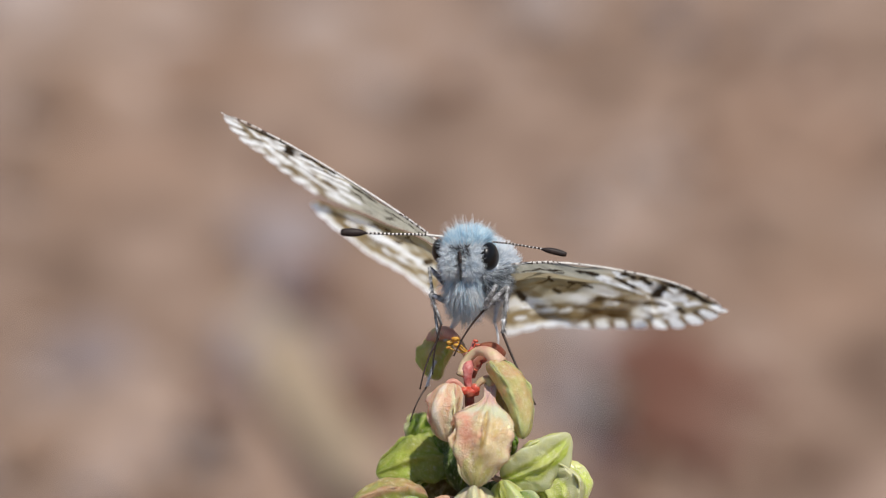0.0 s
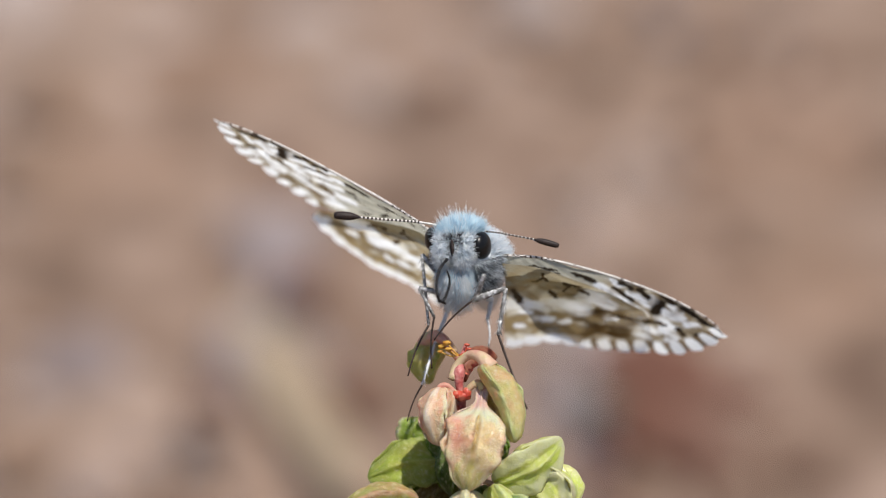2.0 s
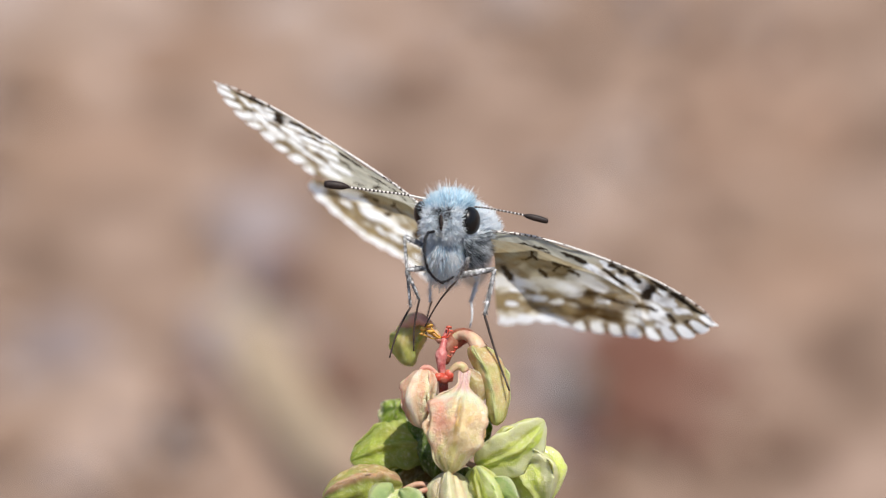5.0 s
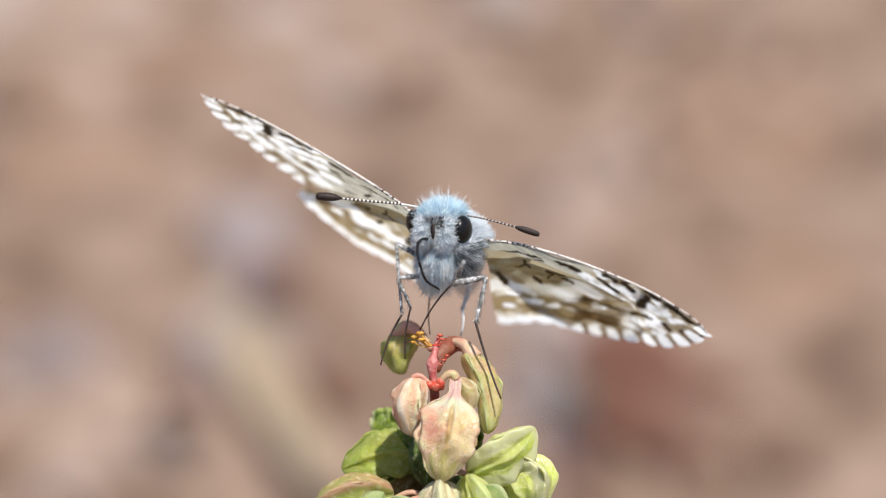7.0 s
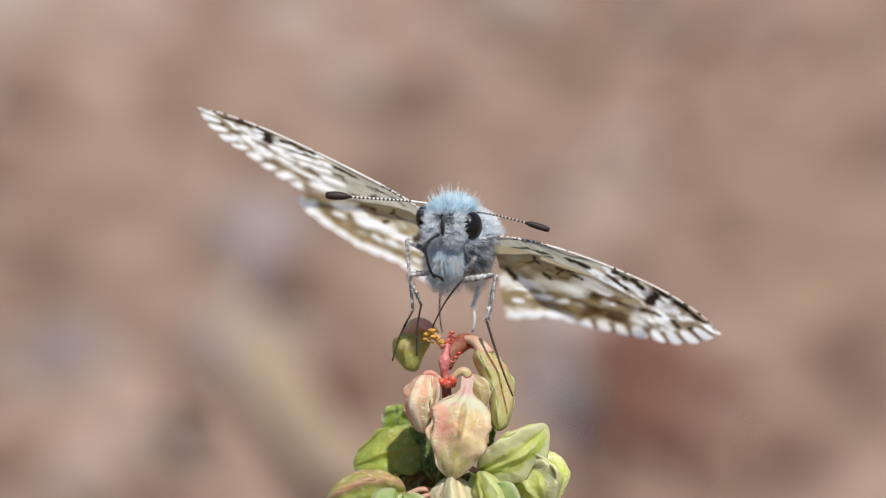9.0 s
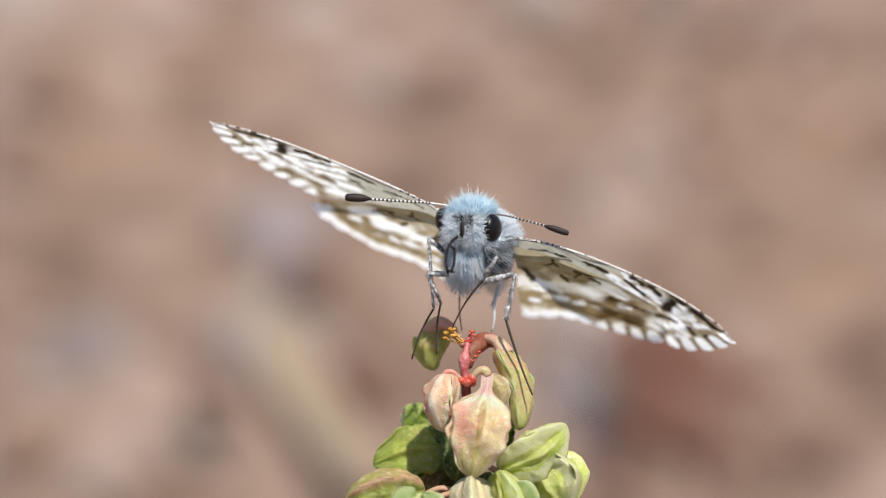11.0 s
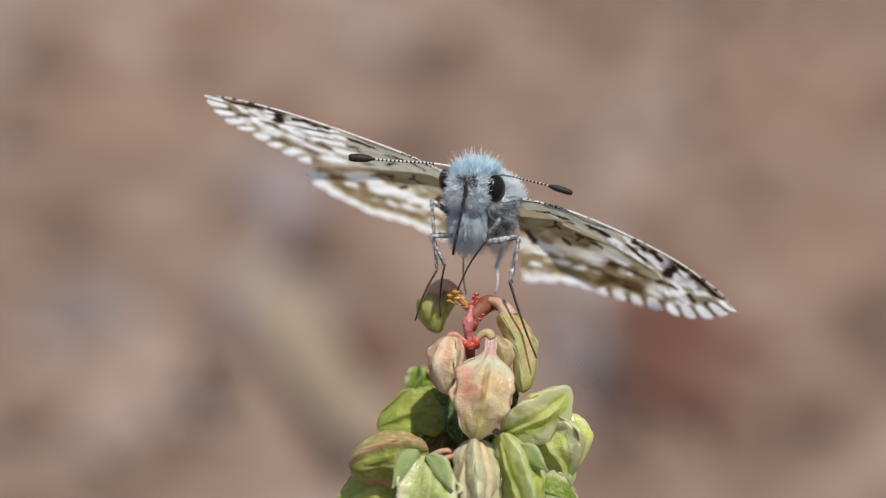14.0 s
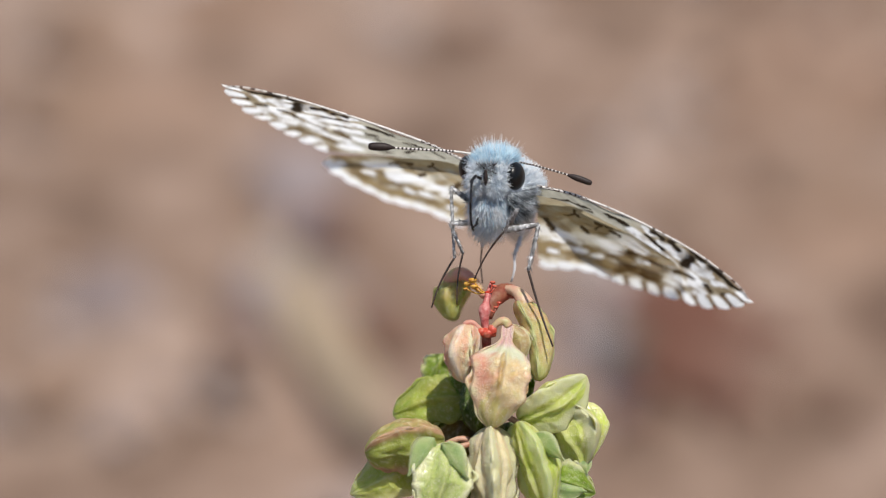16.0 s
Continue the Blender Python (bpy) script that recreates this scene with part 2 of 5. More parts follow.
def stone(name, x, y, size, mat, label, seed, group=""):
    """A rounded, uneven stone, sunk a little into the soil."""
    rng = random.Random(seed)
    v, f = ball((0, 0, 0), (1, 1, 1), 16, 10)
    shape = (rng.uniform(0.85, 1.15), rng.uniform(0.8, 1.2), rng.uniform(0.5, 0.7))
    out = []
    for p in v:
        k = 1 + 0.28 * noise.noise(p * 1.1 + Vector((seed * 3.1, 0, 0))) + 0.08 * noise.noise(p * 3 + Vector((0, seed, 0)))
        out.append((p.x * k * shape[0] * size, p.y * k * shape[1] * size, p.z * k * shape[2] * size))
    ob = part(name, out, f, mat, unit=1.0)
    ob.matrix_world = pose(x, y, size * 0.3, rng.uniform(-8, 8), rng.uniform(-8, 8), rng.uniform(0, 360))
    return tagged(ob, label, "stone", group)


def straw(x0, y0, x1, y1, width, lift):
    """A folded dry grass blade from one place to another, resting on the soil."""
    n = 24
    verts, faces = [], []
    d = Vector((x1 - x0, y1 - y0, 0))
    side = Vector((-d.y, d.x, 0)).normalized()
    for under in (0, 1):
        for i in range(n + 1):
            s = i / n
            w = width * (0.35 + 0.65 * math.sin(math.pi * min(0.97, 0.12 + s * 0.8)))
            c = Vector((x0, y0, 0.007)) + d * s + Vector((0, 0, lift * math.sin(math.pi * s)))
            for k in (-1, 0, 1):
                verts.append(c + side * (w * k) + Vector((0, 0, (0.12 * width if k else 0.0) - 0.0012 * under)))
    half = (n + 1) * 3
    for i in range(n):
        for k in range(2):
            p = i * 3 + k
            faces.append((p, p + 3, p + 4, p + 1))
            faces.append((half + p, half + p + 1, half + p + 4, half + p + 3))
        for k in (0, 2):
            p = i * 3 + k
            faces.append((p, half + p, half + p + 3, p + 3))
    blade = tagged(part("straw_blade", verts, faces, STRAW, unit=1.0), "broad pale dry grass blade lying on the soil", "dry grass")
    v, f = tube([verts[i * 3 + 1] + Vector((0, 0, 0.0004)) for i in range(n + 1)], [0.0006 * width / 0.008] * (n + 1), 6)
    part("midrib", v, f, STRAW, blade, unit=1.0)
    return blade


def dead_leaf(x, y, size, turn, mat, label, seed, name="dead_leaf"):
    """A curled leaf with a midrib, lying on the soil."""
    n, m = 14, 8
    verts, faces = [], []
    for under in (0, 1):
        for i in range(n + 1):
            s = i / n
            w = size * 0.36 * max(0.03, math.sin(math.pi * s ** 0.85))
            for j in range(m + 1):
                b = j / m * 2 - 1
                z = 0.16 * size * b * b + 0.10 * size * math.sin(3 * s + seed) + 0.03 * size * noise.noise((s * 4, b * 2, seed)) - 0.02 * size * math.exp(-(b * 6) ** 2)
                verts.append((b * w, (s - 0.5) * size, z - 0.0008 * under + 0.1 * size + 0.012))
    half = (n + 1) * (m + 1)
    for i in range(n):
        for j in range(m):
            p = i * (m + 1) + j
            faces.append((p, p + 1, p + m + 2, p + m + 1))
            faces.append((half + p, half + p + m + 1, half + p + m + 2, half + p + 1))
    ob = part(name, verts, faces, mat, unit=1.0)
    ob.matrix_world = pose(x, y, 0, 0, 0, turn)
    return tagged(ob, label, "leaf")


SAND = material("pale_dry_sand", 0.95, 0, 1.0, 200, colours=((0.20, 0.14, 0.105), (0.275, 0.195, 0.15), (0.36, 0.27, 0.22)), scale=34.0, detail=6, spec=0.2)


def ground_height(x, y):
    y -= 1.0
    return (0.012 * noise.noise((x * 6, y * 6, 0)) + 0.006 * noise.noise((x * 19, y * 19, 3))) * min(1.0, 2.5 / (0.5 + math.hypot(x, y)))


SAND_WARM = material("warm_tan_sand", 0.95, 0, 1.0, 200, colours=((0.155, 0.095, 0.065), (0.218, 0.14, 0.098), (0.275, 0.186, 0.138)), scale=34.0, detail=6, spec=0.2)
SAND_GREY = material("lavender_grey_grit", 0.95, 0, 1.0, 200, colours=((0.15, 0.115, 0.108), (0.225, 0.18, 0.172), (0.31, 0.26, 0.25)), scale=34.0, detail=6, spec=0.2)
SAND_RED = material("dark_red_earth", 0.95, 0, 1.0, 200, colours=((0.095, 0.052, 0.037), (0.148, 0.088, 0.065), (0.20, 0.13, 0.10)), scale=34.0, detail=6, spec=0.2)


def sand_patch(x, y, rx, ry, seed, mat=SAND, label="thin patch of pale dry sand on the soil"):
    """A thin, uneven spread of pale sand that follows the soil."""
    verts, faces, rings, sides = [], [], 10, 48
    for i in range(rings + 1):
        f = i / rings
        for j in range(sides):
            a = 6.2832 * j / sides
            out = f * (1 + 0.3 * noise.noise((math.cos(a) * 1.5, math.sin(a) * 1.5, seed)) + 0.12 * noise.noise((math.cos(a) * 6, math.sin(a) * 6, seed)))
            px, py = x + rx * out * math.cos(a), y + ry * out * math.sin(a)
            verts.append((px, py, ground_height(px, py) + (0.004 + 0.0003 * seed) * (1 - f ** 3) - 0.002 * f ** 3))
    for i in range(rings):
        for j in range(sides):
            k = (j + 1) % sides
            faces.append((i * sides + j, (i + 1) * sides + j, (i + 1) * sides + k, i * sides + k))
    ob = part("sand_patch", verts, faces, mat, unit=1.0)
    tagged(ob, label, "sand", kind="stuff")


def litter():
    sand_patch(-0.105, 0.454, 0.032, 0.042, 1)
    sand_patch(-0.139, 0.706, 0.045, 0.074, 2)
    sand_patch(0.048, 0.587, 0.013, 0.036, 3)
    sand_patch(0.035, 0.513, 0.006, 0.031, 4)
    sand_patch(-0.056, 0.702, 0.020, 0.032, 5)
    sand_patch(-0.135, 0.72, 0.042, 0.060, 20)
    warm, grey, red = (SAND_WARM, "thin patch of warm tan sand on the soil"), (SAND_GREY, "patch of lavender-grey grit on the soil"), (SAND_RED, "patch of dark red-brown earth")
    pale = (SAND, "thin patch of pale dry sand on the soil")
    for k, (x, y, rx, ry, kind) in enumerate(((-0.118, 0.606, 0.042, 0.022, warm), (0.103, 0.541, 0.029, 0.038, warm), (0.103, 0.655, 0.042, 0.053, warm), (-0.092, 0.679, 0.032, 0.023, warm),
                                              (-0.054, 0.541, 0.014, 0.045, grey), (-0.064, 0.494, 0.010, 0.025, grey), (0.053, 0.600, 0.008, 0.043, pale), (0.035, 0.475, 0.009, 0.044, grey),
                                              (-0.084, 0.456, 0.023, 0.013, pale), (-0.155, 0.730, 0.032, 0.055, pale), (0.063, 0.464, 0.017, 0.023, red), (-0.108, 0.487, 0.016, 0.018, grey), (-0.059, 0.598, 0.011, 0.012, red))):
        sand_patch(x, y, rx, ry, k + 6, *kind)
    straw(-0.066, 0.515, -0.026, 0.418, 0.0078, 0.001)
    for k, (x, y, size, mat, label) in enumerate((
            (-0.107, 0.692, 0.0110, STONE_PALE, "large pale stone on the soil"),
            (-0.147, 0.716, 0.0123, STONE_PALE, "large pale stone on the soil"),
            (-0.034, 0.669, 0.0078, STONE_PALE, "pale stone on the soil"),
            (0.061, 0.445, 0.0048, STONE_DARK, "dark red-brown stone on the soil"),
            (0.050, 0.458, 0.0055, STONE_DARK, "dark red-brown stone on the soil"),
            (0.080, 0.476, 0.0041, STONE_DARK, "dark red-brown stone on the soil"),
            (-0.033, 0.475, 0.0038, STONE_DARK, "dark brown stone on the soil"),
            (0.022, 0.470, 0.0047, STONE_GREY, "lavender-grey stone on the soil"),
            (-0.063, 0.563, 0.0088, STONE_GREY, "lavender-grey stone on the soil"),
            (-0.116, 0.440, 0.0091, STONE_TAN, "tan stone on the soil"),
            (-0.136, 0.600, 0.0128, STONE_TAN, "tan stone on the soil"),
            (0.035, 0.506, 0.0101, STONE_PALE, "pale pinkish stone on the soil"),
            (0.053, 0.479, 0.0095, STONE_DARK, "dark red-brown stone on the soil"),
            (0.054, 0.491, 0.0071, STONE_DARK, "dark red-brown stone on the soil"),
            (0.065, 0.466, 0.0056, STONE_DARK, "dark red-brown stone on the soil"),
            (-0.054, 0.715, 0.0120, STONE_PALE, "large pale stone on the soil"),
            (0.026, 0.741, 0.0110, STONE_PALE, "large pale stone on the soil"),
            (0.061, 0.495, 0.0029, STONE_DARK, "dark red-brown stone on the soil"),
            (0.047, 0.479, 0.0028, STONE_DARK, "dark red-brown stone on the soil"),
            (0.066, 0.462, 0.0031, STONE_DARK, "dark red-brown stone on the soil"),
            (0.055, 0.456, 0.0026, STONE_DARK, "dark red-brown stone on the soil"),
            (0.056, 0.465, 0.0027, STONE_DARK, "dark red-brown stone on the soil"),
            (0.039, 0.575, 0.0033, STONE_PALE, "pale stone on the soil"),
            (0.036, 0.540, 0.0027, STONE_PALE, "pale stone on the soil"),
            (0.034, 0.506, 0.0029, STONE_PALE, "pale stone on the soil"),
            (-0.062, 0.549, 0.0038, STONE_GREY, "lavender-grey stone on the soil"),
            (-0.050, 0.515, 0.0034, STONE_GREY, "lavender-grey stone on the soil"),
            (-0.068, 0.518, 0.0029, STONE_GREY, "lavender-grey stone on the soil"),
            (-0.037, 0.493, 0.0029, STONE_GREY, "lavender-grey stone on the soil"),
            (-0.028, 0.469, 0.0019, STONE_DARK, "dark red-brown stone on the soil"),
            (-0.064, 0.593, 0.0026, STONE_DARK, "dark red-brown stone on the soil"),
            (-0.051, 0.565, 0.0023, STONE_DARK, "dark red-brown stone on the soil"),
            (-0.070, 0.574, 0.0018, STONE_DARK, "dark red-brown stone on the soil"),
            (0.091, 0.456, 0.0019, STONE_DARK, "dark red-brown stone on the soil"),
            (0.074, 0.440, 0.0017, STONE_DARK, "dark red-brown stone on the soil"),
            (0.106, 0.483, 0.0016, STONE_DARK, "dark red-brown stone on the soil"),
            (0.085, 0.495, 0.0014, STONE_DARK, "dark red-brown stone on the soil"),
            (-0.100, 0.462, 0.0032, STONE_PALE, "pale stone on the soil"),
            (-0.117, 0.498, 0.0026, STONE_PALE, "pale stone on the soil"),
            (-0.087, 0.446, 0.0024, STONE_GREY, "lavender-grey stone on the soil"),
            (-0.118, 0.451, 0.0024, STONE_TAN, "tan stone on the soil"),
            (-0.056, 0.707, 0.0054, STONE_PALE, "pale stone on the soil"),
            (-0.080, 0.655, 0.0034, STONE_PALE, "pale stone on the soil"),
            (-0.117, 0.673, 0.0038, STONE_PALE, "pale stone on the soil"),
            (-0.003, 0.723, 0.0042, STONE_PALE, "pale stone on the soil"),
            (-0.134, 0.642, 0.0037, STONE_PALE, "pale stone on the soil"),
            (-0.168, 0.721, 0.0046, STONE_GREY, "lavender-grey stone on the soil"),
            (0.077, 0.657, 0.0038, STONE_TAN, "tan stone on the soil"),
            (0.106, 0.623, 0.0033, STONE_TAN, "tan stone on the soil"),
            (0.053, 0.694, 0.0036, STONE_TAN, "tan stone on the soil"),
            (0.023, 0.614, 0.0017, STONE_DARK, "dark red-brown stone on the soil"),
            (-0.014, 0.614, 0.0029, STONE_TAN, "tan stone on the soil"),
            (-0.099, 0.613, 0.0029, STONE_TAN, "tan stone on the soil"),
            (-0.074, 0.474, 0.0013, STONE_DARK, "dark red-brown stone on the soil"),
            (0.081, 0.580, 0.0016, STONE_DARK, "dark red-brown stone on the soil"),
            (0.114, 0.569, 0.0028, STONE_TAN, "tan stone on the soil"),
            (0.032, 0.594, 0.0037, STONE_PALE, "pale stone on the soil"),
            (0.044, 0.591, 0.0035, STONE_PALE, "pale stone on the soil"),
            (0.034, 0.557, 0.0031, STONE_PALE, "pale stone on the soil"),
            (0.044, 0.550, 0.0026, STONE_PALE, "pale stone on the soil"),
            (0.028, 0.519, 0.0025, STONE_PALE, "pale stone on the soil"),
            (0.095, 0.714, 0.0025, STONE_DARK, "dark red-brown stone on the soil"),
            (0.123, 0.695, 0.0028, STONE_DARK, "dark red-brown stone on the soil"),
            (0.128, 0.636, 0.0023, STONE_DARK, "dark red-brown stone on the soil"),
            (0.106, 0.662, 0.0023, STONE_DARK, "dark red-brown stone on the soil"),
            (0.079, 0.619, 0.0018, STONE_DARK, "dark red-brown stone on the soil"),
            (0.085, 0.445, 0.0018, STONE_DARK, "dark red-brown stone on the soil"),
            (0.063, 0.432, 0.0017, STONE_DARK, "dark red-brown stone on the soil"),
            (0.099, 0.435, 0.0019, STONE_DARK, "dark red-brown stone on the soil"),
            (0.118, 0.520, 0.0016, STONE_DARK, "dark red-brown stone on the soil"),
            (-0.122, 0.474, 0.0028, STONE_PALE, "pale stone on the soil"),
            (-0.075, 0.438, 0.0027, STONE_PALE, "pale stone on the soil"),
            (-0.103, 0.435, 0.0027, STONE_PALE, "pale stone on the soil"),
            (-0.085, 0.489, 0.0028, STONE_TAN, "tan stone on the soil"),
            (-0.153, 0.677, 0.0040, STONE_PALE, "pale stone on the soil"),
            (-0.104, 0.721, 0.0042, STONE_PALE, "pale stone on the soil"),
            (-0.153, 0.741, 0.0043, STONE_PALE, "pale stone on the soil"),
            (-0.032, 0.519, 0.0019, STONE_DARK, "dark red-brown stone on the soil"),
            (-0.023, 0.490, 0.0020, STONE_DARK, "dark red-brown stone on the soil"),
            (-0.038, 0.469, 0.0016, STONE_DARK, "dark red-brown stone on the soil"),
            (0.035, 0.675, 0.0031, STONE_TAN, "tan stone on the soil"),
            (-0.027, 0.679, 0.0032, STONE_TAN, "tan stone on the soil"),
            (0.049, 0.568, 0.0020, STONE_TAN, "tan stone on the soil"),
            (0.007, 0.689, 0.0030, STONE_PALE, "pale stone on the soil"),
            (-0.100, 0.559, 0.0031, STONE_TAN, "tan stone on the soil"),
            (-0.113, 0.531, 0.0014, STONE_DARK, "dark red-brown stone on the soil"),
            (0.100, 0.540, 0.0027, STONE_TAN, "tan stone on the soil"),
            (-0.151, 0.637, 0.0037, STONE_PALE, "pale stone on the soil"),
            (-0.137, 0.721, 0.0042, STONE_PALE, "pale stone on the soil"),
            (-0.116, 0.633, 0.0033, STONE_PALE, "pale stone on the soil"),
            (-0.084, 0.702, 0.0041, STONE_PALE, "pale stone on the soil"),
            (-0.040, 0.722, 0.0042, STONE_PALE, "pale stone on the soil"),
            (-0.098, 0.664, 0.0035, STONE_PALE, "pale stone on the soil"),
            (-0.145, 0.581, 0.0032, STONE_PALE, "pale stone on the soil"),
            (-0.125, 0.498, 0.0029, STONE_PALE, "pale stone on the soil"),
            (-0.123, 0.445, 0.0030, STONE_PALE, "pale stone on the soil"),
            (-0.090, 0.432, 0.0028, STONE_PALE, "pale stone on the soil"),
            (-0.108, 0.480, 0.0028, STONE_PALE, "pale stone on the soil"),
            (-0.064, 0.435, 0.0024, STONE_PALE, "pale stone on the soil"),
            (-0.082, 0.463, 0.0025, STONE_PALE, "pale stone on the soil"),
            (-0.119, 0.706, 0.0040, STONE_PALE, "pale stone on the soil"),
            (-0.070, 0.742, 0.0043, STONE_PALE, "pale stone on the soil"),
            (-0.131, 0.604, 0.0032, STONE_PALE, "pale stone on the soil"),
            (0.052, 0.603, 0.0037, STONE_PALE, "pale stone on the soil"),
            (0.060, 0.581, 0.0033, STONE_PALE, "pale stone on the soil"),
            (0.049, 0.566, 0.0031, STONE_PALE, "pale stone on the soil"),
            (0.058, 0.625, 0.0038, STONE_PALE, "pale stone on the soil"),
            (0.065, 0.611, 0.0033, STONE_PALE, "pale stone on the soil"),
            (0.058, 0.459, 0.0029, STONE_DARK, "dark red-brown stone on the soil"),
            (0.050, 0.467, 0.0027, STONE_DARK, "dark red-brown stone on the soil"),
            (0.062, 0.479, 0.0025, STONE_DARK, "dark red-brown stone on the soil"),
            (0.063, 0.481, 0.0025, STONE_DARK, "dark red-brown stone on the soil"),
            (0.048, 0.452, 0.0022, STONE_DARK, "dark red-brown stone on the soil"),
            (0.066, 0.459, 0.0019, STONE_DARK, "dark red-brown stone on the soil"),
            (0.035, 0.447, 0.0025, STONE_DARK, "dark red-brown stone on the soil"),
            (0.043, 0.437, 0.0024, STONE_DARK, "dark red-brown stone on the soil"),
            (0.033, 0.429, 0.0022, STONE_DARK, "dark red-brown stone on the soil"),
            (0.040, 0.464, 0.0019, STONE_DARK, "dark red-brown stone on the soil"),
            (-0.166, 0.744, 0.0148, STONE_PALE, "large pale stone on the soil"),
            (-0.124, 0.706, 0.0070, STONE_TAN, "tan stone on the soil"),
            (-0.007, 0.674, 0.0035, STONE_DARK, "dark brown stone on the soil"),
            (-0.055, 0.593, 0.0109, STONE_TAN, "tan stone on the soil"),
            (-0.137, 0.650, 0.0154, STONE_TAN, "large tan stone on the soil"),
            (0.101, 0.551, 0.0121, STONE_TAN, "tan stone on the soil"))):
        stone("stone", x, y, size * (1.8 if mat == STONE_DARK else 1.4), mat, label, k + 1)
    dead_leaf(-0.047, 0.513, 0.0215, 20, STONE_DARK, "dark grey-brown dead leaf on the soil", 3)
    dead_leaf(-0.067, 0.446, 0.0167, 110, LITTER, "brown dead leaf on the soil", 7)
    dead_leaf(0.037, 0.450, 0.0145, 10, GREY_GREEN, "small grey-green leaf on the soil", 8, "grey_green_leaf")
    rng = random.Random(11)
    for k in range(44):
        y = rng.uniform(0.38, 1.1)
        x = rng.uniform(-0.3, 0.3) * (y + 0.1)
        size = rng.uniform(0.003, 0.008)
        mat, word = rng.choice(((STONE_GREY, "grey"), (STONE_PALE, "pale"), (STONE_DARK, "dark red-brown"), (STONE_TAN, "tan"), (STONE_TAN, "tan")))
        stone("pebble", x, y, size, mat, "small rounded " + word + " pebble on the soil", 40 + k, "pebbles on the soil")


litter()

# ---------------------------------------------------------------- seed head
GREEN, LIME, CREAM, PINK, ROSE, BROWN = (0.17, 0.30, 0.02), (0.58, 0.70, 0.08), (0.82, 0.75, 0.40), (0.80, 0.34, 0.25), (0.48, 0.12, 0.09), (0.32, 0.16, 0.10)
MILK, RIB = (0.80, 0.78, 0.48), (0.62, 0.40, 0.12)


def blend(a, b, f):
    f = min(1.0, max(0.0, f))
    return tuple(p + (q - p) * f for p, q in zip(a, b))


def smooth(x):
    x = min(1.0, max(0.0, x))
    return x * x * (3 - 2 * x)


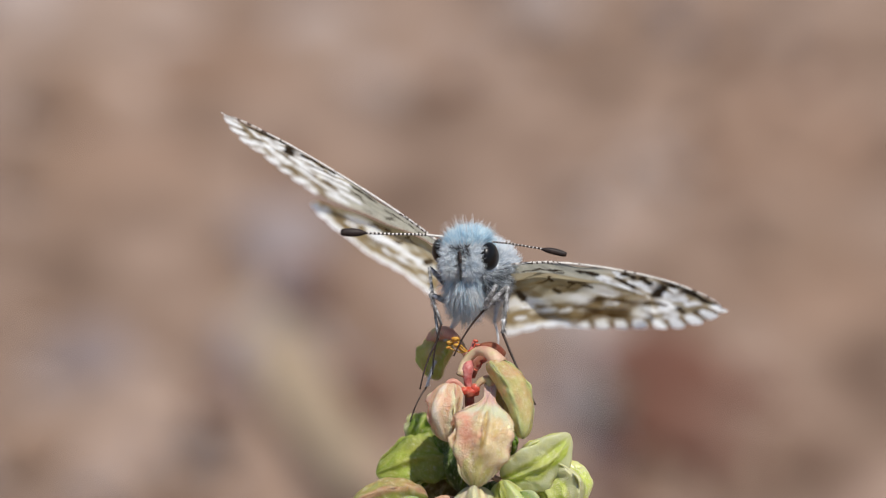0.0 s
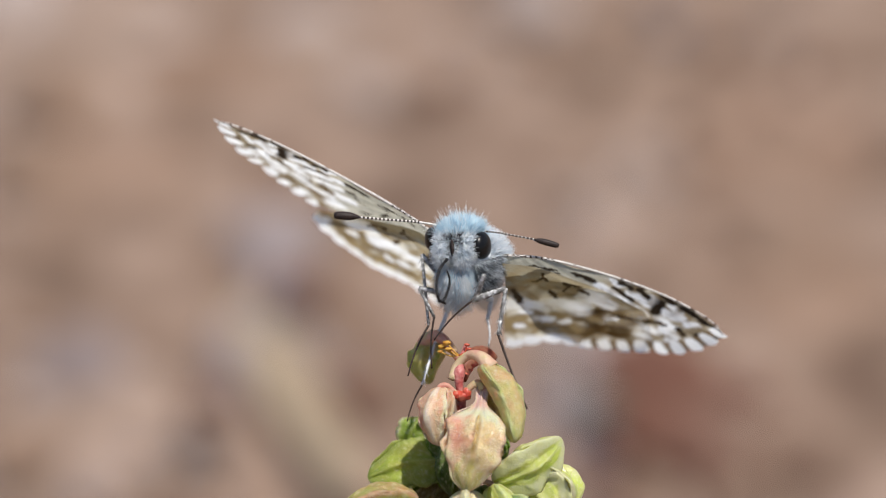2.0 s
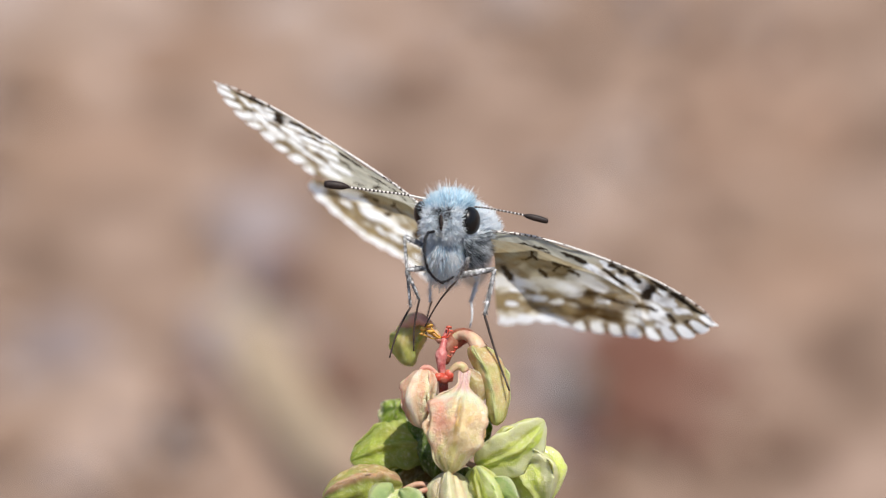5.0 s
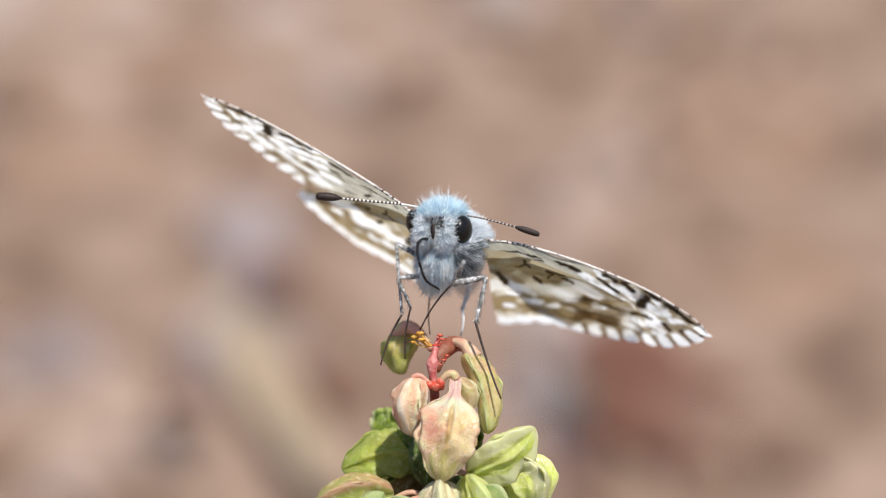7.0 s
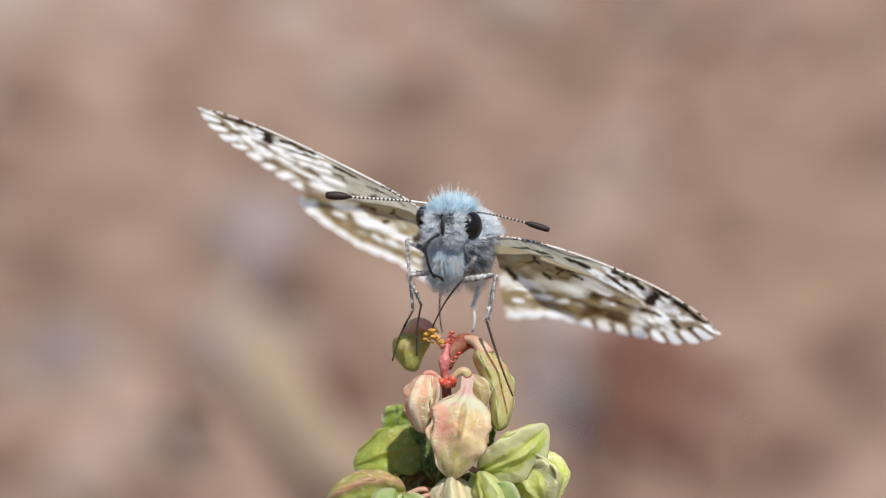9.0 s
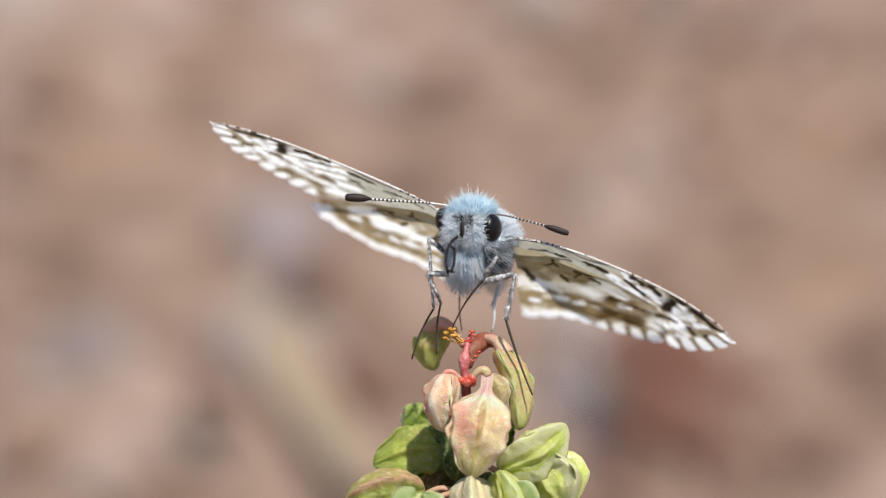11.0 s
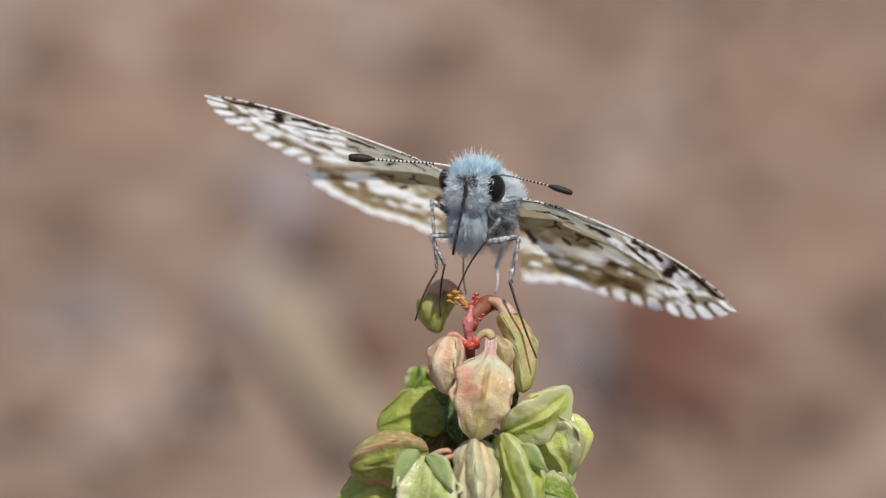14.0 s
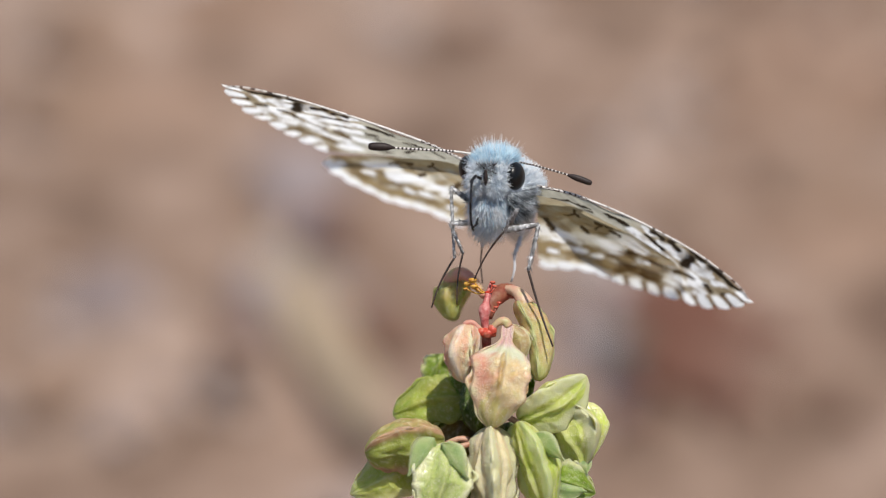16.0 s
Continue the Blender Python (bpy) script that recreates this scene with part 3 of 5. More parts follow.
def fruit(parent, base, tip, r, roll, flange=0.3, sag=(0, 0, 0), low=LIME, high=PINK, blush=0.4, wide=0.85, full=0.7, rim=CREAM, seed=1, label="", ribs=1.0, mat=None, heart=False, cheeks=(1, 1, 1), brim=0.76, keel=0.0, tinge=0.0):
    """A three-winged fruit: a pedicel and three thick valves, each with a midrib and a pale margin."""
    base, tip, sag = Vector(base), Vector(tip), Vector(sag)
    axis = (tip - base).normalized()
    toward_lens = Vector((0, -1, 0))
    front = (toward_lens - axis * toward_lens.dot(axis)).normalized()
    side = axis.cross(front)
    na, nb = 46, 15
    long = (tip - base).length / 48
    body = None
    for k in range(3):
        verts, cols, faces = [], [], []
        for layer in (1.0, 0.86):
            for i in range(na + 1):
                a = i / na
                prof = math.sin(math.pi * min(1, max(0.0, a)) ** wide) ** full if 0 < a < 1 else 0.0
                if heart:
                    rise = min(1.0, max(0.0, (a - 0.12) / 0.28))
                    prof = 0.2 + 0.72 * rise * rise * (3 - 2 * rise) + 0.08 * smooth((a - 0.3) / 0.25)
                    prof *= (1 - max(0.0, (a - 0.5) / 0.5) ** 2.4) ** 0.72
                prof = max(prof, 0.06)
                centre = base + (tip - base) * a + sag * math.sin(math.pi * a)
                for j in range(-nb, nb + 1):
                    b = j / nb
                    ang = radians(roll + 120 * k + 60 * b)
                    q = Vector((a * long, b * r / 44 + k * 3, seed * 1.7))
                    bumps = 0.17 * noise.noise(q * 1.3) + 0.035 * noise.noise(q * 4.5) + 0.012 * noise.noise(q * 10)
                    ridge = (0.10 * ribs * math.exp(-((b + 0.05 * math.sin(a * 6 + seed)) / 0.11) ** 2) + 0.07 * math.exp(-(b / 0.5) ** 2)) * math.sin(math.pi * a)
                    if heart:
                        ridge = 0.05 * math.exp(-(b / 0.5) ** 2) + 0.26 * math.exp(-((b + 0.04) / 0.085) ** 4) * smooth((a - 0.26) / 0.06) * smooth((0.68 - a) / 0.12)
                    ridge += keel * math.exp(-(b / 0.3) ** 4) * math.sin(math.pi * a) ** 0.5
                    groove = -0.03 * ribs * math.exp(-((abs(b) - 0.30) / 0.14) ** 2) + 0.05 * flange * math.exp(-((abs(b) - 0.9) / 0.08) ** 2)
                    ruffle = abs(b) ** 5 * (0.07 * math.sin(a * 19 + seed + k) + 0.10 * noise.noise((a * 9, k * 7.0 + (1 if b > 0 else -1), seed)))
                    rad = r * prof * ((0.96 - flange) + 0.04 * abs(b) ** 6 + flange * abs(b) ** 2.6 + bumps + ridge + groove + ruffle)
                    rad = rad * layer if layer == 1.0 else max(rad - 0.12 * r * prof, rad * 0.5)
                    shift = axis * r * 0.10 * noise.noise(q * 1.3 + Vector((9, 0, 0)))
                    verts.append(centre + shift * prof + (front * math.cos(ang) + side * math.sin(ang)) * rad)
                    f1 = 0.5 + 0.9 * noise.noise(q * 1.6 + Vector((0, 4, 0)))
                    c = blend(low, CREAM, (0.02 + 0.6 * f1) * (1.0 if low in (LIME, CREAM) else 0.2))
                    if heart:
                        c = blend((0.76, 0.58, 0.32), high, 0.8 * smooth(0.45 + b + 1.0 * noise.noise(q * 1.9)) * smooth((0.85 - a) / 0.3))
                        c = blend((0.76, 0.48, 0.42), c, smooth((a - 0.20 + 0.1 * noise.noise(q * 2)) / 0.12))
                        c = blend(c, (0.74, 0.77, 0.54), 0.9 * smooth((a - 0.17) / 0.08) * smooth((0.38 + 0.08 * noise.noise(q * 3) - a) / 0.08))
                        c = blend(c, (0.60, 0.55, 0.16), 0.7 * smooth((a - 0.66 + 0.4 * noise.noise(q * 2.1)) / 0.25))
                    else:
                        c = blend(c, high, cheeks[k] * (blush * (1.25 - a * 0.9) + 0.8 * blush * noise.noise(q * 2.3)))
                        c = blend(c, LIME, (1.0 if low in (LIME, CREAM) else 0.3) * (0.55 * max(0.0, a - 0.55) + 0.6 * max(0.0, noise.noise(q * 1.1 + Vector((3, 7, 1))))))
                    c = blend(c, low, 0.2 * math.exp(-((abs(b) - 0.30) / 0.16) ** 2))
                    c = blend(c, GREEN, (0.08 if heart else 0.3) * max(0.0, noise.noise(q * 3.7 + Vector((1, 2, 8)))))
                    c = blend(c, MILK if rim == CREAM else rim, (0.6 if heart else 0.85) * smooth((abs(b) - brim + 0.08 * noise.noise(q * 4)) / 0.16))
                    if heart:
                        c = blend(c, RIB, 0.8 * math.exp(-((b + 0.04) / 0.085) ** 4) * smooth((a - 0.26) / 0.06) * smooth((0.75 - a) / 0.15))
                    else:
                        c = blend(c, MILK, (0.35 if low in (LIME, CREAM) else 0.12) * math.exp(-((b + 0.05 * math.sin(a * 6 + seed)) / 0.08) ** 2))
                    c = blend(c, (0.88, 0.84, 0.70), 4 * keel * math.exp(-(b / 0.28) ** 4) * (0.6 + 0.8 * noise.noise(q * 3)))
                    c = blend(c, MILK, 0.6 * smooth((a - 0.88) / 0.1) if low in (LIME, CREAM) and not heart else 0.0)
                    fleck = noise.noise(q * 7.5 + Vector((5, 1, 3)))
                    c = blend(c, (0.90, 0.86, 0.60), 0.9 * max(0.0, fleck - 0.15)) if fleck > 0 else blend(c, tuple(p * p for p in c), 0.4 * max(0.0, -fleck - 0.1))
                    c = blend(c, PINK, tinge * smooth((abs(b) - 0.72) / 0.15) * smooth(0.55 + 1.6 * noise.noise(q * 2.4 + Vector((6, 6, 2)))))
                    cols.append(c)
        w = 2 * nb + 1
        half = (na + 1) * w
        for i in range(na):
            for j in range(w - 1):
                p = i * w + j
                faces.append((p, p + 1, p + w + 1, p + w))
                faces.append((half + p, half + p + w, half + p + w + 1, half + p + 1))
            for j in (0, w - 1):
                p = i * w + j
                quad = (p, p + w, half + p + w, half + p)
                faces.append(quad if j == 0 else quad[::-1])
        if body is None:
            body = part("fruit", verts, faces, mat or FRUIT, parent, label, colours=cols)
        else:
            part("valve", verts, faces, mat or FRUIT, body, "", colours=cols)
    return body


def seed_head():
    head = thing("dock_seed_head", "green, cream and pink dock seed head on an upright reddish stalk", "seed head", m=MODEL)
    up = Matrix.Rotation(radians(LEAN), 3, "X")        # upright in the modelling frame
    down = up @ Vector((0, 0, -1))
    foot = (0.30 + 0.01) / U
    top = Vector((10, 40, -60))
    pts = [top + down * (foot * f) + Vector((18 * math.sin(f * 9), 14 * math.sin(f * 7 + 1) - 14 * math.sin(1), 0)) for f in [i / 30 for i in range(31)]]
    v, f = tube(pts, [13 + 30 * (i / 30) for i in range(31)], 12)
    part("stalk", v, f, STALK, head, "upright reddish green stalk")
    # red stem tip and the translucent sheath above the topmost whorl
    pts = bend(((2, 40, -70), (0, 10, -20), (-4, 0, 22), (0, 6, 48), (8, 18, 78)), 16)
    v, f = tube(pts, [8.2 - 1.0 * math.sin(i * 1.3) + 3.2 * math.exp(-(i - 9.5) ** 2) - 3.0 * smooth((i - 10) / 3) for i in range(17)], 10)
    part("stem_tip", v, f, PINKISH, head, "dull pinkish red stem tip")
    c = bend(((4, 40, 16), (6, 50, 42), (20, 66, 58), (40, 80, 66), (62, 92, 58)), 14)
    v, f = tube(c, [6 + 11 * math.sin(math.pi * min(1.0, i / 14)) ** 0.8 for i in range(15)], 14)
    part("sheath", v, f, SHEATH, head, "withered red-brown sheath")
    for k, (x, y, z, size) in enumerate(((-34, 6, 77, 7), (-25, 0, 83, 8), (-22, 2, 72, 7), (-37, 6, 68, 5), (10, 4, 80, 5), (14, 2, 73, 4), (22, 4, 44, 4), (16, 2, 36, 4))):
        root = (-4, 8, 62) if k < 6 else (6, 8, 30)
        v, f = join(ball((x, y, z), (size, size * 0.7, size * 0.55), 10, 8, 0.7), tube(bend(((x, y, z), ((x + root[0]) / 2 + 3, y + 2, (z + root[2]) / 2 - 5), root), 6), [1.5] * 7, 6))
        part("stamen", v, f, STAMEN if k < 4 else RED, head, "golden withered stamen" if k < 4 else "red-brown curled stamen")
    v, f = join(ball((2, -8, -10), (15, 10, 9), 18, 12, 0.35), ball((10, -13, -4), (8, 6, 9), 14, 10, 0.3), ball((-8, -12, -8), (9, 6, 7), 14, 10, 0.3))
    part("joint", v, f, RED, head, "bright red swollen joint of the stem")
    for name, line, thick in (("pedicel", ((2, 0, -14), (-10, -8, -4), (-24, -12, 8), (-36, -12, 6), (-40, -12, -8)), 0.72), ("pedicel", ((0, 0, -14), (9, -10, -4), (20, -14, 9), (32, -14, 12), (39, -12, 2)), 0.95)):
        v, f = tube(bend(line, 14), [thick * k for k in (8, 7.5, 7, 6.5, 6, 6, 6, 6.5, 7, 7.5, 8, 8.5, 9, 9, 8)], 10)
        part(name, v, f, ROSY, head, "rosy pink arched pedicel")
    fruit(head, (38, -8, 4), (9, -44, -178), 60, 6, 0.36, (4, -18, 0), CREAM, PINK, 0.6, 1.0, 0.9, CREAM, 1, "large cream and pink heart-shaped fruit", 0.6, FROST, True, tinge=0.45)
    fruit(head, (-33, -8, 6), (-38, -14, -98), 32, 30, 0.2, (-9, -8, 0), (0.84, 0.66, 0.44), (0.80, 0.38, 0.22), 0.6, 0.8, 0.42, seed=2, label="small cream fruit with an orange-pink face", ribs=0.0, mat=FROST, keel=0.2, tinge=0.8)
    fruit(head, (38, 8, 8), (54, 16, -74), 22, 0, 0.1, (14, 0, 10), CREAM, ROSE, 0.45, seed=3, label="pink humped fruit", ribs=0.3)
    arched = fruit(head, (58, 40, 50), (96, 16, -94), 27, -40, 0.08, (16, 0, 6), (0.72, 0.79, 0.30), PINK, 0.5, 0.8, 0.36, rim=(0.66, 0.70, 0.32), seed=4, label="long arched yellow-green fruit", ribs=0.12, cheeks=(1, 1, 0.5))
    v, f = tube(bend(((70, 40, 40), (56, 46, 62), (36, 66, 68), (14, 76, 54), (0, 70, 30)), 16), [17, 15.5, 14, 12.5, 11, 10, 9.2, 8.6, 8.2, 8, 8, 8, 8, 8, 8, 8, 8], 12)
    part("pedicel", v, f, BLUSH, arched, "pale pink and green arched pedicel")
    fruit(head, (-46, 150, 88), (-66, 140, 12), 32, 20, 0.1, (-10, 0, 6), (0.62, 0.68, 0.16), PINK, 0.35, 0.9, 0.38, (0.62, 0.68, 0.16), 5, "green fruit with a dull red top", 0.4)
    v, f = tube(bend(((-6, 60, 56), (-24, 90, 84), (-46, 120, 98), (-66, 140, 88), (-74, 146, 72)), 16), [6, 6.5, 7, 7.5, 8, 9, 10, 11, 12, 13, 13.5, 13.5, 13, 12, 10, 7, 4], 12)
    part("pedicel", v, f, ROSY, head, "pinkish red arched pedicel")
    fruit(head, (56, 4, -160), (178, -10, -84), 50, 25, 0.42, (0, 0, -8), LIME, CREAM, 0.2, 0.95, 0.5, (0.84, 0.84, 0.54), 6, "lime green fruit with a pale ruffled margin", 0.8, brim=0.5)
    fruit(head, (100, 40, -136), (176, 22, -250), 70, 40, 0.4, (34, 0, 16), LIME, CREAM, 0.35, 0.9, 0.65, seed=7, label="yellow-green fruit with a pale tip", mat=FROST, brim=0.62)
    fruit(head, (-14, 110, -128), (-168, 120, -160), 52, 10, 0.4, (0, 0, 8), (0.46, 0.60, 0.07), PINK, 0.2, 0.9, 0.6, (0.45, 0.52, 0.12), 8, "green fruit with a blush of pink", 0.7)
    fruit(head, (-76, 170, -50), (-104, 160, -124), 34, 0, 0.2, (0, 0, 6), (0.22, 0.34, 0.05), LIME, 0.3, seed=9, label="small dark green fruit")
    fruit(head, (-72, 4, -196), (-212, -14, -222), 56, -36, 0.36, (0, 0, 8), (0.46, 0.54, 0.10), (0.60, 0.36, 0.22), 0.75, 0.95, 0.45, (0.74, 0.46, 0.30), 10, "oval green fruit with a brown-pink back", 0.5, FRUIT, False, (0.12, 1, 1))
    fruit(head, (-60, -30, -200), (-88, -62, -344), 64, 0, 0.4, (0, -8, 0), (0.44, 0.56, 0.14), CREAM, 0.25, 0.95, 0.8, CREAM, 11, "pale green leaf-like fruit", mat=FROST)
    fruit(head, (8, -34, -172), (18, -62, -340), 52, 60, 0.46, (0, -8, 0), (0.76, 0.70, 0.44), PINK, 0.2, 0.8, 0.5, seed=12, label="cream ribbed fruit", mat=FROST, brim=0.6)
    fruit(head, (58, -18, -164), (112, -34, -330), 50, 50, 0.44, (10, 0, 6), LIME, CREAM, 0.2, 0.8, 0.6, (0.78, 0.84, 0.42), 13, "bright lime green fruit", brim=0.6)
    fruit(head, (104, 30, -262), (196, 26, -292), 44, 0, 0.3, (0, 0, 6), GREEN, LIME, 0.3, seed=14, label="small green fruit")
    fruit(head, (-110, 56, -250), (-240, 50, -300), 50, 0, 0.3, (0, 0, 6), LIME, CREAM, 0.3, seed=15, label="pale green fruit")
    for at, way, size, turn in (((-112, -66, -226), (-0.5, -0.3, -0.75), 84, 30), ((-52, -74, -232), (0.55, -0.3, -0.7), 80, -30), ((110, -44, -208), (0.8, -0.2, -0.6), 74, -40), ((178, 10, -240), (0.1, -0.3, -0.9), 36, 10), ((150, 0, -284), (0.95, 0.1, -0.1), 60, 0)):
        d = Vector(way).normalized()
        s = d.cross(Vector((0, -1, 0))).normalized()
        nn = s.cross(d)
        s = s * math.cos(radians(turn)) + nn * math.sin(radians(turn))
        nn = s.cross(d)
        verts, cols, faces = [], [], []
        for layer in (0, 1):
            for i in range(13):
                a = i / 12
                w = size * 0.34 * max(0.04, math.sin(math.pi * a ** 0.75) ** 1.1)
                for j in range(-4, 5):
                    b = j / 4
                    up_ = size * (0.09 * (1 - b * b) * math.sin(math.pi * a) + 0.05 * math.sin(5 * a + 2 * b + size) * abs(b) + 0.05 * math.exp(-(b * 5) ** 2)) - 2.5 * layer
                    verts.append(Vector(at) + d * (size * (a - 0.5)) + s * (w * b) + nn * up_)
                    cols.append(blend(blend((0.34, 0.48, 0.17), CREAM, 0.15 + 0.5 * noise.noise((a * 4, b * 2, size))), MILK, abs(b) ** 5 * 0.6))
        for i in range(12):
            for j in range(8):
                q = i * 9 + j
                faces.append((q, q + 1, q + 10, q + 9))
                faces.append((117 + q, 117 + q + 9, 117 + q + 10, 117 + q + 1))
            for j in (0, 8):
                q = i * 9 + j
                faces.append((q, q + 9, 117 + q + 9, 117 + q))
        part("bract", verts, faces, FRUIT, head, "small pale green curled bract", colours=cols)
    # Filler fruits; their dark green stands in for shade deep in the head.
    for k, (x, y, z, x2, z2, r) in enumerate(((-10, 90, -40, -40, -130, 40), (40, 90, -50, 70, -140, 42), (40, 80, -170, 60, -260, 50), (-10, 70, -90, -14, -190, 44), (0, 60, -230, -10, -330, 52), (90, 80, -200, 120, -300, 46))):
        fruit(head, (x, y, z), (x2, y + 10, z2), r, 20 * k, 0.25, (0, 6, 0), (0.06, 0.11, 0.018), GREEN, 0.3, 0.9, 0.6, GREEN, 50 + k, "inner fruit in dark green for the shaded core")
    # Brown fruits added further back as a core for the shadowed hollow.
    for k, (x, y, z, x2, z2, r) in enumerate(((-34, 130, -150, -70, -262, 46), (-80, 150, -190, -130, -300, 44))):
        fruit(head, (x, y, z), (x2, y + 10, z2), r, 30 * k, 0.25, (0, 6, 0), (0.30, 0.24, 0.08), BROWN, 0.3, 0.9, 0.6, GREEN, 70 + k, "olive-brown inner fruit added to fill the hollow")
    for pts in (((-2, 0, -210), (-40, -12, -196), (-70, -10, -206)), ((0, -6, -206), (-30, -24, -206), (-56, -26, -214)), ((0, -10, -190), (10, -24, -178), (20, -30, -184)), ((20, 6, -150), (40, 0, -158), (56, 0, -166))):
        v, f = tube(bend(pts, 8), [5.5] * 9, 7)
        part("pedicel", v, f, STALK, head, "thin pinkish pedicel")
    return arched


ARCHED = seed_head()

# ---------------------------------------------------------------- butterfly
MM = 0.001 / U



FORE_FRONT = ((0, 0.7), (2.4, 0.1), (6.0, 0.0), (9.7, -0.25), (12.2, -0.25), (13.7, 0.0), (14.5, 0.5))
FORE_BACK = ((0, 1.6), (3.0, 3.4), (6.0, 5.7), (8.7, 7.8), (10.2, 7.0), (11.5, 5.9), (12.8, 4.7), (13.8, 3.2), (14.35, 1.8), (14.5, 0.5))
HIND_FRONT = ((-0.2, 0.4), (2.8, 1.9), (6.0, 4.3), (7.6, 5.9), (8.5, 6.9), (8.8, 7.9))
HIND_BACK = ((0.0, 3.0), (-0.1, 7.0), (0.1, 10.6), (1.1, 11.1), (2.3, 10.7), (3.5, 10.8), (4.8, 11.2), (6.1, 11.0), (7.4, 10.3), (8.4, 9.3), (8.8, 7.9))
# marks on the undersides: from one end (across, back) to the other, and the half width, in millimetres
FORE_DARK = ((1.5, 1.75, 2.3, 1.1, 0.10), (2.2, 1.1, 3.7, 0.9, 0.08), (3.2, 1.45, 3.9, 1.15, 0.10), (4.6, 0.75, 6.3, 1.15, 0.17), (3.4, 2.1, 3.8, 2.9, 0.12), (5.0, 2.8, 5.7, 2.5, 0.13), (4.7, 3.9, 5.4, 4.5, 0.16),
             (7.5, 0.25, 8.2, 0.35, 0.20), (7.5, 0.95, 8.9, 1.5, 0.19), (8.7, 0.2, 9.5, 0.65, 0.22), (10.35, 0.55, 10.45, 1.6, 0.33), (10.1, -0.1, 10.9, 0.1, 0.22), (11.5, 0.0, 12.4, 0.1, 0.24))
FORE_DARK_OUT = ((12.6, 0.1, 13.9, 0.35, 0.18), (10.6, 2.9, 11.6, 2.3, 0.19), (11.3, 2.2, 10.6, 3.0, 0.14), (7.3, 2.4, 8.0, 2.2, 0.13), (8.4, 5.6, 9.0, 5.3, 0.34), (9.0, 3.6, 9.8, 3.2, 0.17), (9.8, 5.5, 10.5, 5.0, 0.30),
                 (5.7, 2.1, 6.3, 2.4, 0.15), (7.5, 4.0, 8.2, 3.6, 0.16), (12.3, 1.9, 12.9, 2.3, 0.16), (13.4, 1.7, 13.8, 2.1, 0.18))
FORE_WHITE = ((6.6, 1.35, 7.5, 1.6, 0.34), (7.9, 1.75, 8.7, 1.95, 0.36), (9.2, 2.05, 10.2, 2.45, 0.42), (8.3, 0.85, 9.9, 1.2, 0.26), (10.8, 1.25, 11.9, 0.95, 0.36), (11.0, 1.95, 12.2, 2.1, 0.36), (12.5, 1.15, 13.0, 0.85, 0.30), (11.1, 3.4, 11.7, 3.3, 0.33),
              (11.8, 2.7, 12.7, 2.9, 0.33), (6.9, 0.3, 7.6, 0.55, 0.2), (9.6, 0.5, 10.0, 0.7, 0.26), (11.0, 0.45, 11.6, 0.45, 0.24))
FORE_WHITE_BACK = ((6.9, 2.6, 8.0, 3.0, 0.42), (7.0, 5.2, 8.0, 5.9, 0.5), (7.6, 4.6, 8.6, 4.7, 0.40), (8.5, 2.9, 9.6, 3.0, 0.34), (9.1, 4.2, 10.6, 3.6, 0.42), (11.0, 4.3, 11.6, 4.2, 0.32), (6.0, 3.6, 7.0, 3.8, 0.4), (12.5, 3.5, 12.9, 3.3, 0.25), (9.4, 6.3, 9.9, 6.1, 0.3))
HIND_WHITE = ((1.5, 5.8, 1.9, 5.9, 0.40), (2.3, 7.7, 2.6, 7.8, 0.40), (3.4, 8.1, 3.6, 8.1, 0.30), (6.0, 7.6, 6.3, 7.6, 0.30), (3.0, 5.5, 4.5, 7.0, 0.55), (4.7, 4.5, 6.0, 6.0, 0.55), (1.0, 6.8, 1.3, 6.9, 0.30), (7.8, 7.4, 8.0, 7.6, 0.30), (0.8, 8.6, 1.0, 8.7, 0.28))
HIND_DARK = ((5.2, 6.9, 5.8, 6.8, 0.26), (6.7, 7.2, 7.3, 7.4, 0.32), (6.5, 8.6, 7.1, 8.3, 0.32), (4.2, 7.8, 5.3, 8.5, 0.28), (2.2, 8.9, 3.0, 9.0, 0.25))
HIND_SCRATCH = ((2.05, 2.0, 2.3, 2.9, 0.12), (3.3, 3.25, 4.2, 3.5, 0.15), (2.55, 4.1, 2.9, 5.0, 0.18), (4.2, 4.0, 4.7, 4.6, 0.15), (0.4, 4.1, 0.9, 5.5, 0.20), (1.6, 3.1, 2.1, 2.7, 0.09), (3.3, 4.2, 3.6, 3.5, 0.09))
INK, PALE, SNOW = (0.028, 0.019, 0.012), (0.80, 0.75, 0.62), (0.97, 0.97, 0.95)
# ROOT: olive grey scales, with the shade near the body mixed in.
ROOT, OCHRE, UMBER, DUN = (0.43, 0.41, 0.33), (0.34, 0.245, 0.115), (0.16, 0.105, 0.05), (0.30, 0.235, 0.145)


def away(u, v, mark):
    """How far a place lies from a stroke, in half widths; the stroke is frayed."""
    x0, y0, x1, y1, half = mark
    u += 0.16 * noise.noise((u * 2.1, v * 2.1, 1.0)) + 0.07 * noise.noise((u * 6, v * 6, 3.0))
    v += 0.16 * noise.noise((u * 2.1, v * 2.1, 5.0)) + 0.07 * noise.noise((u * 6, v * 6, 9.0))
    dx, dy = x1 - x0, y1 - y0
    f = min(1.0, max(0.0, ((u - x0) * dx + (v - y0) * dy) / (dx * dx + dy * dy)))
    return math.hypot(u - x0 - dx * f, v - y0 - dy * f) / half


def stroke(c, colour, u, v, marks, soft, amount=1.0):
    for m in marks:
        if abs(u - (m[0] + m[2]) / 2) < 2.2 and abs(v - (m[1] + m[3]) / 2) < 1.6:
            c = blend(c, colour, amount * smooth((1 + soft - away(u, v, m)) / (2 * soft)))
    return c


